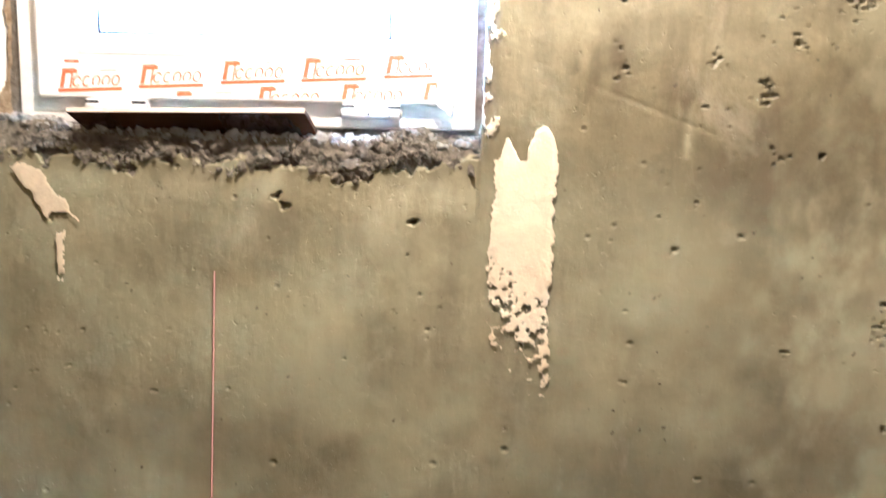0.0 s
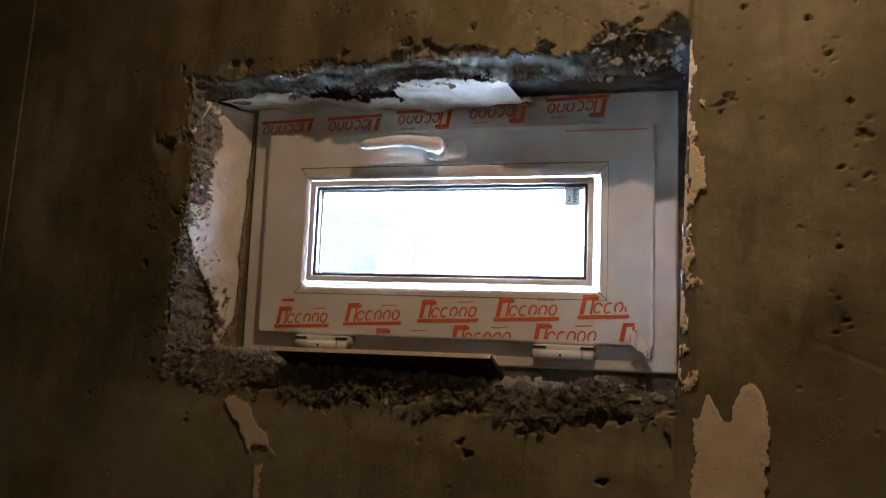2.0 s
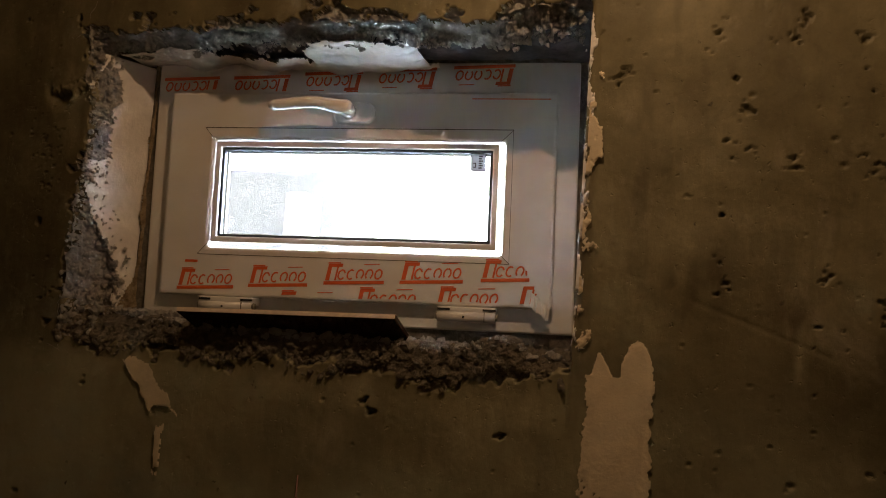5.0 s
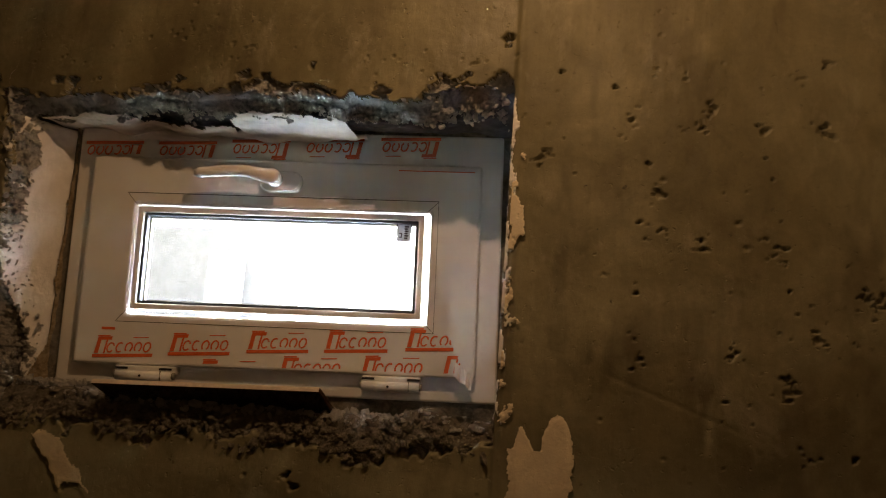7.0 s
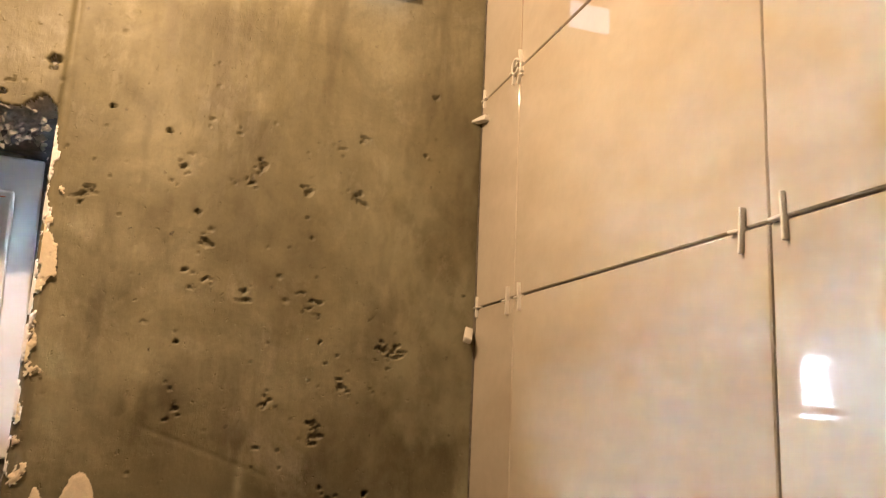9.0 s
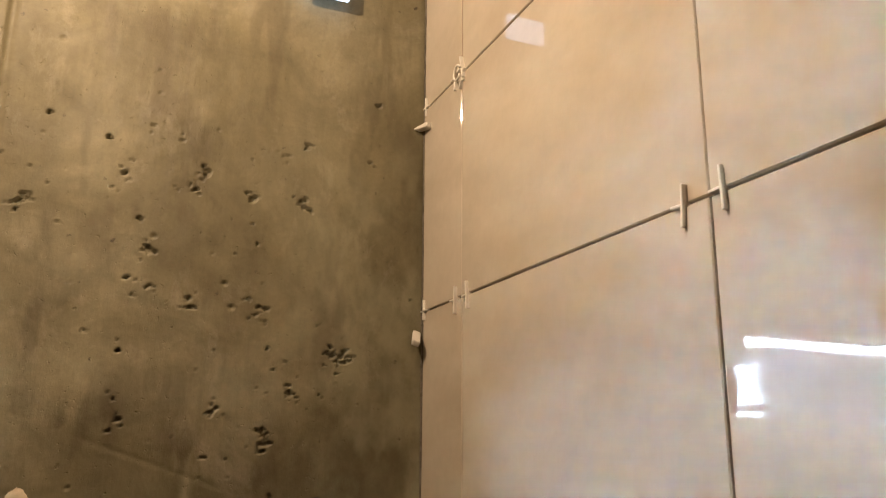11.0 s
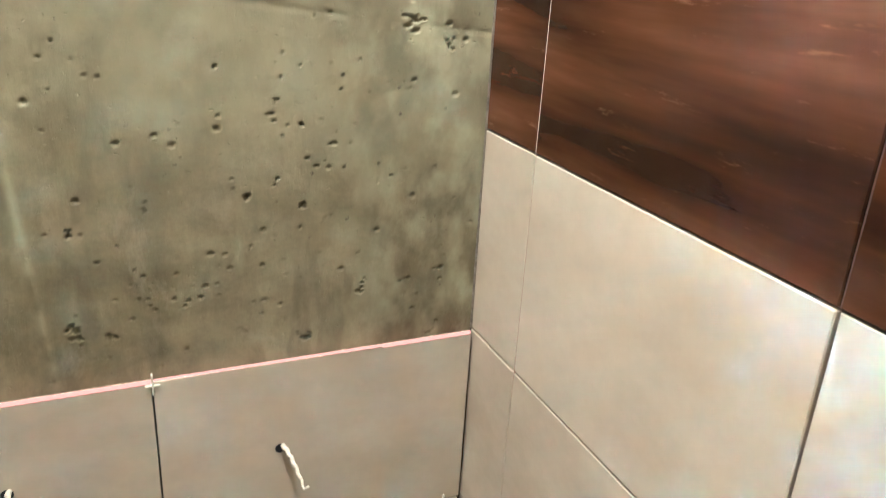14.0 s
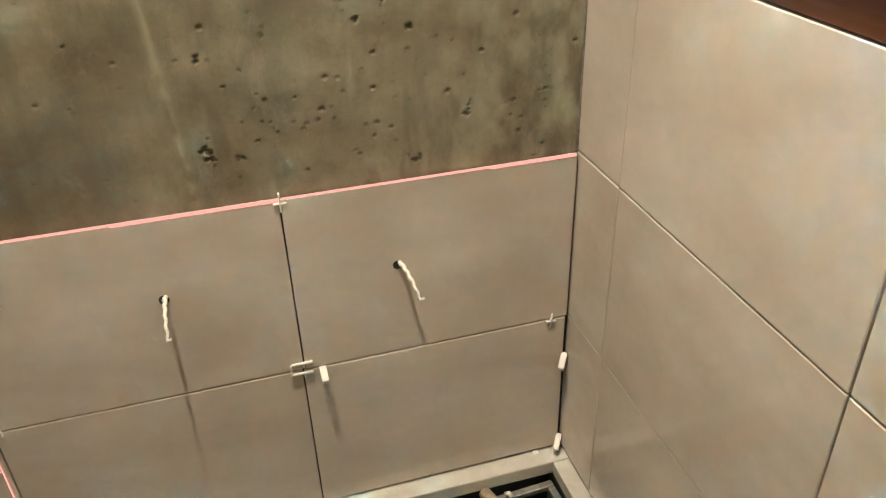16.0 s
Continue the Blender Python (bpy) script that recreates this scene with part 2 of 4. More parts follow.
def tube(points, radius, sides=8, taper=1.0):
    bm = bmesh.new()
    rings = []
    pts = [Vector(p) for p in points]
    for i, p in enumerate(pts):
        d = (pts[min(i + 1, len(pts) - 1)] - pts[max(i - 1, 0)]).normalized()
        a = d.orthogonal().normalized() if i == 0 else (rings_a - d * rings_a.dot(d)).normalized()
        rings_a = a
        b = d.cross(a)
        r = radius * (1 + (taper - 1) * i / (len(pts) - 1))
        rings.append([bm.verts.new(p + (a * math.cos(k * math.tau / sides) + b * math.sin(k * math.tau / sides)) * r) for k in range(sides)])
    for q, w in zip(rings, rings[1:]):
        for k in range(sides):
            bm.faces.new((q[k], q[(k + 1) % sides], w[(k + 1) % sides], w[k]))
    bm.faces.new(rings[0][::-1])
    bm.faces.new(rings[-1])
    for f in bm.faces:
        f.smooth = True
    return bm


def value_noise(x, y, scale, seed):
    """Smooth noise of 0 to 1 over arrays, one cell to `scale` metres."""
    g = np.random.RandomState(seed).rand(256, 256)
    u, v = x / scale + 900.0, y / scale + 900.0
    i, j = np.floor(u).astype(int), np.floor(v).astype(int)
    fu, fv = u - i, v - j
    fu, fv = fu * fu * (3 - 2 * fu), fv * fv * (3 - 2 * fv)
    a, b = g[i % 256, j % 256], g[(i + 1) % 256, j % 256]
    c, d = g[i % 256, (j + 1) % 256], g[(i + 1) % 256, (j + 1) % 256]
    return (a * (1 - fu) + b * fu) * (1 - fv) + (c * (1 - fu) + d * fu) * fv


def fbm(x, y, scale, seed, octaves=4):
    out, amp, tot = 0.0, 1.0, 0.0
    for o in range(octaves):
        out = out + amp * value_noise(x, y, scale / 2 ** o, seed + o)
        tot += amp
        amp *= 0.55
    return out / tot


def smooth(a, b, x):
    t = np.clip((x - a) / (b - a), 0, 1)
    return t * t * (3 - 2 * t)


def sheet(name, X, Y, Z, keep=None, index=None, marks=None):
    """A mesh from arrays of places on a grid; keep and index are per face."""
    r, c = X.shape
    ids = np.arange(r * c).reshape(r, c)
    q = np.stack([ids[:-1, :-1], ids[:-1, 1:], ids[1:, 1:], ids[1:, :-1]], -1).reshape(-1, 4)
    if keep is not None:
        q = q[keep.ravel()]
    used, inverse = np.unique(q, return_inverse=True)
    co = np.stack([X, Y, Z], -1).reshape(-1, 3)[used].astype(np.float32)
    q = inverse.reshape(-1, 4).astype(np.int32)
    me = bpy.data.meshes.new(name)
    me.vertices.add(len(co))
    me.vertices.foreach_set("co", co.ravel())
    me.loops.add(len(q) * 4)
    me.loops.foreach_set("vertex_index", q.ravel())
    me.polygons.add(len(q))
    me.polygons.foreach_set("loop_start", np.arange(0, len(q) * 4, 4, dtype=np.int32))
    me.polygons.foreach_set("use_smooth", np.ones(len(q), dtype=bool))
    if index is not None:
        me.polygons.foreach_set("material_index", (index if keep is None else index.ravel()[keep.ravel()]).ravel().astype(np.int32))
    for key, values in (marks or {}).items():
        me.attributes.new(key, "FLOAT", "POINT").data.foreach_set("value", values.ravel()[used].astype(np.float32))
    me.update(calc_edges=True)
    me.validate()
    return me


# ---- wall with the window: north, its plaster face in the plane y = 0 ----
XL, XR, ZB, ZT = -1.335, -0.549, 1.512, 2.0          # the broken opening
ROOM_W, ROOM_S, ROOM_H = -1.95, -1.95, 2.55

wall_north = empty("wall_north", pose(0, 0, 0), "rough brown cement plaster wall with a broken window opening", "wall", kind="structure")
core = bmesh.new()
for b in ((ROOM_W - 0.15, -1.40, 0.03, 0.19, -0.2, ROOM_H), (-0.505, 0.15, 0.03, 0.19, -0.2, ROOM_H),
          (-1.40, -0.505, 0.03, 0.19, -0.2, 1.475), (-1.40, -0.505, 0.03, 0.19, 2.055, ROOM_H)):
    add(core, box(*b))
part("masonry", core, MORTAR, wall_north)

PITS = [(-0.353, 2.045, 9), (-0.371, 2.011, 11), (-0.332, 2.004, 11), (-0.384, 1.989, 11), (-0.396, 1.949, 20), (-0.408, 1.925, 11), (-0.360, 1.957, 11),
        (-0.303, 1.960, 15), (-0.314, 1.938, 14), (-0.338, 1.932, 9), (-0.242, 1.936, 13), (-0.171, 1.937, 18), (-0.199, 1.998, 13), (-0.171, 2.019, 15),
        (-0.507, 1.900, 13), (-0.374, 1.889, 8), (-0.363, 1.849, 19), (-0.378, 1.818, 13), (-0.354, 1.807, 8), (-0.310, 1.788, 20), (-0.236, 1.807, 13),
        (-0.217, 1.785, 20), (-0.421, 1.752, 13), (-0.397, 1.743, 13), (-0.383, 1.671, 13), (-0.382, 1.645, 15), (-0.271, 1.666, 13), (-0.112, 1.735, 24),
        (-0.178, 1.684, 13), (-0.207, 1.627, 16), (-0.190, 1.546, 16), (-0.069, 2.095, 12), (-0.075, 2.010, 18)]
PITS_LOW = [(-0.055, 1.345, 26), (-0.046, 1.383, 18), (-0.160, 1.312, 16), (-0.248, 1.138, 12), (-0.251, 1.079, 8),
            (-0.332, 1.083, 8), (-0.395, 1.068, 14), (-0.110, 1.033, 20), (-0.035, 1.22, 14), (-0.06, 1.009, 10),
            (-0.526, 0.80, 14), (-0.435, 0.825, 12), (-0.32, 0.83, 8), (-0.251, 0.812, 9), (-0.056, 0.706, 30),
            (-0.172, 0.690, 14), (-0.25, 0.625, 16), (-0.53, 0.674, 14), (-0.06, 0.608, 20), (-1.04, 2.085, 30)]

STAINS = [(-0.434, 1.632, 0.010, 0.030), (-0.386, 1.655, 0.014, 0.045), (-0.30, 1.61, 0.016, 0.03), (-0.205, 1.57, 0.02, 0.05), (-0.255, 1.52, 0.025, 0.02),
          (-0.155, 1.25, 0.012, 0.09), (-0.16, 1.12, 0.008, 0.07), (-0.10, 1.45, 0.03, 0.03), (-0.34, 1.40, 0.03, 0.03), (-0.115, 1.02, 0.05, 0.012)]


def edges(x, z):
    """How far a place lies inside the broken opening, and the width of the broken rim there."""
    dl = x - (XL + 0.028 * (fbm(z, z * 0 + 3, 0.07, 5) - 0.5) + 0.012 * (fbm(x, z, 0.011, 6, 2) - 0.5) + 0.022 * np.exp(-((z - 1.83) / 0.09) ** 2) - 0.006)
    dr = (XR + 0.004 * (fbm(z, z * 0 + 1, 0.03, 9) - 0.5)) - x
    chip = 0.040 * np.exp(-((x + 0.566) / 0.020) ** 2) + 0.016 * np.exp(-((x + 0.62) / 0.03) ** 2) + 0.008 * np.exp(-((x + 1.0) / 0.1) ** 2)
    dt = (ZT - 0.012 + chip + 0.034 * (fbm(x, x * 0 + 7, 0.06, 13) - 0.5) + 0.016 * (fbm(x, z, 0.011, 14, 2) - 0.5) - 0.012 * smooth(-0.8, -0.6, x)) - z
    db = z - (ZB - 0.004 + 0.030 * (fbm(x, x * 0 + 5, 0.08, 17) - 0.5) + 0.016 * (fbm(x, z, 0.011, 18, 2) - 0.5) + 0.022 * smooth(-0.66, -0.56, x))
    d = np.minimum(np.minimum(dl, dr), np.minimum(dt, db))
    w = np.where(d == dr, 0.006, np.where(d == db, 0.036, np.where(d == dt, 0.022, 0.014 + 0.028 * (1 - smooth(1.64, 1.76, z)) + 0.016 * smooth(1.86, 1.94, z))))
    return d, w, dl


def plaster_face():
    step = 0.0021
    xs, zs = np.arange(-1.76, 0.0001, step), np.arange(0.585, 2.552, step)
    X, Z = np.meshgrid(xs, zs)
    Y = 0.0035 * (fbm(X, Z, 0.35, 21, 3) - 0.5) + 0.0016 * (fbm(X, Z, 0.03, 31, 4) - 0.5) + 0.0022 * (fbm(X * 3, Z, 0.14, 41, 3) - 0.5)
    # clusters of small ragged pits
    cluster = np.zeros_like(X)
    for px, pz, mm in PITS + PITS_LOW:
        s = 0.85 * mm / 1000.0
        cluster = np.maximum(cluster, np.exp(-(((X - px) / s) ** 2 + ((Z - pz) / (s * 1.1)) ** 2)))
    for px, pz, wx, wz in ((-1.10, 2.075, 0.17, 0.022), (-1.22, 2.045, 0.05, 0.018), (-0.95, 2.06, 0.10, 0.030), (-0.70, 2.035, 0.10, 0.016), (-1.40, 1.80, 0.05, 0.10)):
        cluster = np.maximum(cluster, 0.80 * np.exp(-((X - px) / wx) ** 2 - ((Z - pz) / wz) ** 2))
    rag = fbm(X + 0.4 * Z, Z * 2.3 - 0.3 * X, 0.0095, 51, 4)
    sparse = fbm(X, Z, 0.24, 61, 3)
    hollow = smooth(0.0, 0.04, rag - (0.96 - np.where(Z < 1.45, 0.345, 0.335) * cluster - 0.17 * smooth(0.5, 0.8, sparse)))
    Y += 0.005 * hollow
    # single round blow holes
    rs = np.random.RandomState(71)
    holes = [(rs.uniform(-1.75, -0.01), rs.uniform(0.62, 2.5), 0.0016 + 0.0026 * rs.rand() ** 3) for _ in range(170)]
    holes += [(rs.uniform(-0.72, -0.02), rs.uniform(0.61, 1.02), 0.0014 + 0.0026 * rs.rand() ** 4) for _ in range(50)]
    holes += [(-0.35 + rs.normal() * 0.07, 0.72 + rs.normal() * 0.07, 0.0016 + 0.0016 * rs.rand()) for _ in range(22)]
    for px, pz, r in holes:
        i0, i1 = np.searchsorted(xs, (px - 0.02, px + 0.02))
        j0, j1 = np.searchsorted(zs, (pz - 0.02, pz + 0.02))
        sx, sz = X[j0:j1, i0:i1] - px, Z[j0:j1, i0:i1] - pz
        Y[j0:j1, i0:i1] += 0.0031 * np.exp(-((sx / r) ** 2 + (sz / (r * 0.8)) ** 2) ** 1.5)
    # scored trowel line, a shuttering seam and the corner bead beside the opening
    Y += 0.0007 * np.exp(-((Z - (1.658 - (X + 0.50) * 0.36)) / 0.0028) ** 2) * smooth(-0.51, -0.47, X) * (1 - smooth(-0.26, -0.22, X)) * smooth(0.35, 0.6, fbm(X, Z, 0.05, 81))
    Y += 0.0008 * np.exp(-((Z - (1.025 - (X + 0.004) * 0.10)) / 0.004) ** 2) * smooth(-0.40, -0.25, X) * smooth(0.3, 0.6, fbm(X, Z, 0.03, 83))
    bead = np.exp(-((X + 0.540 - 0.008 * (1.8 - Z)) / 0.0045) ** 2) * smooth(1.50, 1.56, Z)
    Y -= 0.0022 * bead
    Y += 0.004 * (1 - smooth(-0.552, -0.546, X)) * smooth(1.45, 1.5, Z)
    # long faint trowel ridges low down
    for rx, z0, z1, lean in ((-0.555, 0.6, 0.9, 0.07), (-0.33, 0.70, 0.82, 0.02), (-0.42, 1.75, 1.9, 0.02), (-0.24, 1.80, 1.86, 0.0)):
        Y -= 0.0008 * np.exp(-((X - rx - lean * (0.6 - Z)) / 0.003) ** 2) * smooth(z0, z0 + 0.05, Z) * (1 - smooth(z1 - 0.05, z1, Z))
    d, w, dl = edges(X, Z)
    inside = np.clip(d / w, 0, 1.3)
    lump = 0.60 * fbm(X, Z, 0.026, 91, 5) + 0.40 * (1 - np.abs(2 * fbm(X, Z, 0.015, 93, 3) - 1))
    Y = Y + np.where(d > 0, inside ** 0.7 * np.where(w == 0.036, 0.022, 0.036 + 0.070 * (d == dl) * (1 - smooth(1.66, 1.78, Z))) + (lump - 0.55) * np.where(d == dl, 0.050, 0.074) * np.minimum(1, inside * 3), 0)
    # flakes gone from the plaster above and beside the opening
    near = np.exp(-np.clip(-d - 0.004, 0, 1) / 0.030) * (d <= 0) * (X < -0.551) * np.where(Z > 1.9, 1.0, 0.75)
    flake = smooth(0.0, 0.04, fbm(X, Z * 1.6, 0.035, 95, 4) - (0.86 - 0.37 * near)) * (d <= 0)
    seam = np.exp(-((Z - 1.895 - 0.012 * np.sin(X * 60)) / 0.014) ** 2) * (1 - smooth(-1.345, -1.325, X)) * smooth(-1.42, -1.39, X)
    seam = seam * smooth(0.40, 0.55, fbm(X, Z, 0.02, 99))
    Y += 0.012 * flake + 0.016 * seam
    keep = (d < w * 1.05)
    keep = keep[:-1, :-1] & keep[1:, 1:]
    grey = ((d > 0.002) | (flake > 0.7) & (near > 0.2))[:-1, :-1]
    bottom = grey & (Z[:-1, :-1] < 1.56) & (X[:-1, :-1] > -1.28)
    # water stains that run down, and chalky scrapes near the tiled corner, carried higher as painted brightness
    stain = np.zeros_like(X)
    for sx, sz, wx, wz in STAINS:
        stain = np.maximum(stain, np.exp(-((X - sx) / wx) ** 2 - ((Z - sz) / wz) ** 2))
    stain = stain * smooth(0.30, 0.62, fbm(X * 1.6, Z * 0.7, 0.02, 301, 4)) + 0.5 * smooth(0.56, 0.72, fbm(X * 2.2, Z * 0.6, 0.07, 311, 4))
    cloud = smooth(0.30, 0.85, fbm(X * 1.6, Z, 0.055, 321, 6))
    # corner term: scrapes low down, above them paler colour makes up for weak lamp light
    chalk_and_light = cloud * 0.8 * smooth(-0.30, -0.08, X) * (1 - 0.5 * smooth(1.5, 1.65, Z) - 0.5 * smooth(1.9, 2.1, Z)) + (0.26 + 0.40 * smooth(0.35, 0.65, fbm(X, Z, 0.16, 331, 4))) * (1 - smooth(1.35, 1.62, Z)) * smooth(0.80, 0.98, Z)
    for rx, z0, z1, lean in ((-0.555, 0.58, 0.92, 0.07), (-0.33, 0.70, 0.82, 0.02), (-0.295, 1.50, 1.62, 0.0), (-0.42, 1.05, 1.2, 0.0)):
        chalk_and_light += 0.55 * np.exp(-((X - rx - lean * (0.6 - Z)) / 0.0055) ** 2) * smooth(z0, z0 + 0.06, Z) * (1 - smooth(z1 - 0.06, z1, Z)) * smooth(0.3, 0.6, fbm(X, Z, 0.03, 341))
    return sheet("plaster", X, Y, Z, keep, np.where(bottom, 2, np.where(grey, 1, 0)), {"stain": np.clip(stain, 0, 1), "chalk_and_light": np.clip(chalk_and_light, 0, 1)})


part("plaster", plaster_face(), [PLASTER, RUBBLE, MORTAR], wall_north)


def grid_uv(u0, u1, v0, v1, step):
    return np.meshgrid(np.arange(u0, u1 + step / 2, step), np.arange(v0, v1 + step / 2, step))


# the broken sill, the soffit and the two reveals behind the rim
U, V = grid_uv(-1.40, -0.50, 0.004, 0.258, 0.004)
lump = np.exp(-(((U + 0.648) / 0.034) ** 2 + ((V - 0.030) / 0.035) ** 2))
Zs = 1.524 + 0.030 * (fbm(U, V, 0.05, 111, 5) - 0.5) + 0.016 * (fbm(U, V, 0.012, 115, 2) - 0.5) + 0.028 * lump + 0.018 * np.exp(-((V - 0.03) / 0.02) ** 2) + 0.012 * (1 - smooth(-1.25, -1.15, U)) - 0.012 * smooth(0.06, 0.10, V) - 0.05 * (1 - smooth(0.004, 0.030, V)) + 0.010 * smooth(-0.62, -0.56, U)
part("sill_rubble", sheet("sill_rubble", U, V, Zs), MORTAR, wall_north, "broken grey mortar sill")
Zs = 1.985 + 0.020 * (fbm(U, V, 0.06, 121, 4) - 0.5) + 0.016 * (fbm(U, V, 0.014, 131, 3) - 0.5) * (1 - smooth(0.035, 0.05, V)) + 0.01 * smooth(-0.8, -0.6, U)
part("soffit", sheet("soffit", U, V, Zs, None, np.where(V + 0.02 * (fbm(U, V, 0.03, 141) - 0.5) < 0.042, 0, 1)[:-1, :-1]), [RUBBLE, GREYBOARD], wall_north, "dark grey soffit of the window opening")
W2, V2 = grid_uv(1.48, 2.04, 0.004, 0.258, 0.004)
Xl = -1.338 + 0.034 * (fbm(W2, V2, 0.024, 151, 5) - 0.5) - 0.02 * smooth(0.02, 0.05, V2)
part("reveal_rubble", sheet("reveal_rubble", Xl, V2, W2), RUBBLE, wall_north)


def blotch(name, fn, step, u0, u1, v0, v1, place, material, parent, thick=0.0016, label=""):
    """A thin skin with a ragged outline: fn gives how far inside each place lies, place turns grid places into arrays."""
    u, v = grid_uv(u0, u1, v0, v1, step)
    inside = fn(u, v)
    keep = (inside > 0)[:-1, :-1] & (inside > 0)[1:, 1:]
    x, y, z = place(u, v, thick * smooth(0.0, 0.3, inside))
    return part(name, sheet(name, x, y, z, keep), material, parent, label)


# white plastered board of the reveal on the side away from the tiles, ragged towards the room
def reveal_inside(w, v):
    rim = 0.006 + 0.026 * (fbm(w, v, 0.05, 161, 4) - 0.5) + 0.016 * smooth(1.88, 1.96, w) + 0.066 * (1 - smooth(1.60, 1.76, w))
    return np.minimum((v - rim) / 0.02, np.minimum((w - 1.555) / 0.02 + 1.2 * (fbm(w, v, 0.03, 165) - 0.5), (1.962 - w) / 0.02))


blotch("reveal_skin", reveal_inside, 0.0025, 1.54, 1.98, 0.004, 0.14, lambda w, v, t: (-1.319 + 0.42 * (v - 0.03) + t + 0.002 * (fbm(w, v, 0.05, 171) - 0.5) + 0 * w, v, w), WHITEWASH, wall_north, 0.002, "white cracked plaster reveal")
blotch("reveal_foam", lambda w, v: (v - 0.096 - 0.014 * (fbm(w, v, 0.03, 175, 4) - 0.5)) / 0.01 + 2.2 * (1 - smooth(1.55, 1.62, w)) * smooth(0.03, 0.05, v), 0.0025, 1.53, 1.975, 0.03, 0.14,
       lambda w, v, t: (-1.3155 + 0.42 * (v - 0.03) + 0.008 * fbm(w, v, 0.02, 177, 4), v, w), FOAM, wall_north, 0.003, "yellowed mounting foam")
blotch("soffit_skin", lambda u, v: np.where(u < -1.15, 1, np.where((u > -0.99) & (u < -0.81), 1, -1)) * 0.6 - smooth(0, 0.05, np.abs(u + 0.9) - 0.06) * (u > -1.0) * 0.5 + 1.6 * (fbm(u, v, 0.045, 181, 4) - 0.5) + (v - 0.05) / 0.05 - 0.4 * (u > -0.86), 0.003,
       -1.30, -0.80, 0.03, 0.15, lambda u, v, t: (u, v, 1.967 - t + 0 * u + 0.02 * (fbm(u, v, 0.06, 121, 4) - 0.5)), WHITEWASH, wall_north, 0.004, "torn white remains of lining")
Xr = XR + 0.001 + 0.004 * (fbm(W2, V2, 0.02, 191, 4) - 0.5)
part("reveal_edge", sheet("reveal_edge", Xr, V2, W2), WHITEWASH, wall_north)
blotch("plaster_edge", lambda w, v: 2.6 * (fbm(w, v * 2.5, 0.020, 195, 5) - 0.57) + 0.55 * (1 - smooth(0.0, 0.007, v)), 0.0010, 1.555, 1.985, 0.0, 0.009,
       lambda w, v, t: (XR + 0.001 + v, -0.0025 - t + 0.002 * fbm(w, v, 0.01, 197), w), WHITEWASH, wall_north, 0.003, "chipped pale plaster edge")

# scraped pale chips on the plaster beside the opening
blotch("plaster_chips", lambda w, v: 3.4 * (fbm(w * 0.8, v, 0.016, 231, 5) - 0.62) + 0.44 * np.exp(-((v - 0.008) / 0.008) ** 2) * (np.exp(-((w - 1.805) / 0.045) ** 2) + 0.9 * np.exp(-((w - 1.705) / 0.030) ** 2) + 0.4 * np.exp(-((w - 1.625) / 0.025) ** 2)) - 0.9 * smooth(0.018, 0.030, v), 0.0010, 1.56, 1.92, 0.002, 0.032,
       lambda w, v, t: (XR + 0.003 + v, -0.0042 - t, w), PAINT, wall_north, 0.0012, "scraped pale undercoat chips")


def patch_inside(x, z):
    mid = -0.484 + 0.006 * (1 - smooth(1.25, 1.35, z)) + 0 * x
    half = 0.040 + 0.010 * (fbm(z, x * 0, 0.05, 201) - 0.5)
    body = 1 - np.abs(x - mid + 0.006) / half + 0.3 * (fbm(x, z, 0.010, 203, 4) - 0.5)
    lean = 1.558 - z
    top = np.maximum(1 - ((x + 0.470) / 0.019) ** 2 - np.maximum(0, z - 1.545) / 0.030, np.minimum(lean / 0.01, 1 - np.abs(x + 0.5145 - 0.15 * lean) / (0.002 + 0.42 * np.maximum(lean, 0))))
    top = np.where(z > 1.530, top, 1) + 0.25 * (fbm(x, z, 0.006, 209, 2) - 0.5)
    low = (z - 1.375 + 0.9 * (x + 0.488)) / 0.06 + 4.2 * (fbm(x, z, 0.0065, 205, 3) - 0.5) + 1.1
    return np.minimum(np.minimum(body, top), low)


blotch("paint_patch", patch_inside, 0.0012, -0.57, -0.42, 1.22, 1.60, lambda x, z, t: (x, -0.0030 - t, z), PAINT, wall_north, 0.001, "patch of bare beige undercoat")
blotch("plaster_scrape", lambda x, z: np.minimum(1 - np.abs(x + 1.155 - 0.75 * (1.455 - z)) / 0.022, 1 - np.abs(z - 1.455) / 0.036) + 1.3 * (fbm(x, z, 0.02, 211, 4) - 0.5), 0.002, -1.22, -1.09, 1.40, 1.51,
       lambda x, z, t: (x, -0.0026 - t, z), PAINT, wall_north, 0.0006)
blotch("plaster_scrape", lambda x, z: np.minimum(1 - np.abs(x + 1.130) / 0.007, 1 - np.abs(z - 1.365) / 0.035) + 1.0 * (fbm(x, z, 0.014, 215, 4) - 0.5), 0.002, -1.16, -1.10, 1.32, 1.41,
       lambda x, z, t: (x, -0.003 - t, z), PAINT, wall_north, 0.001)



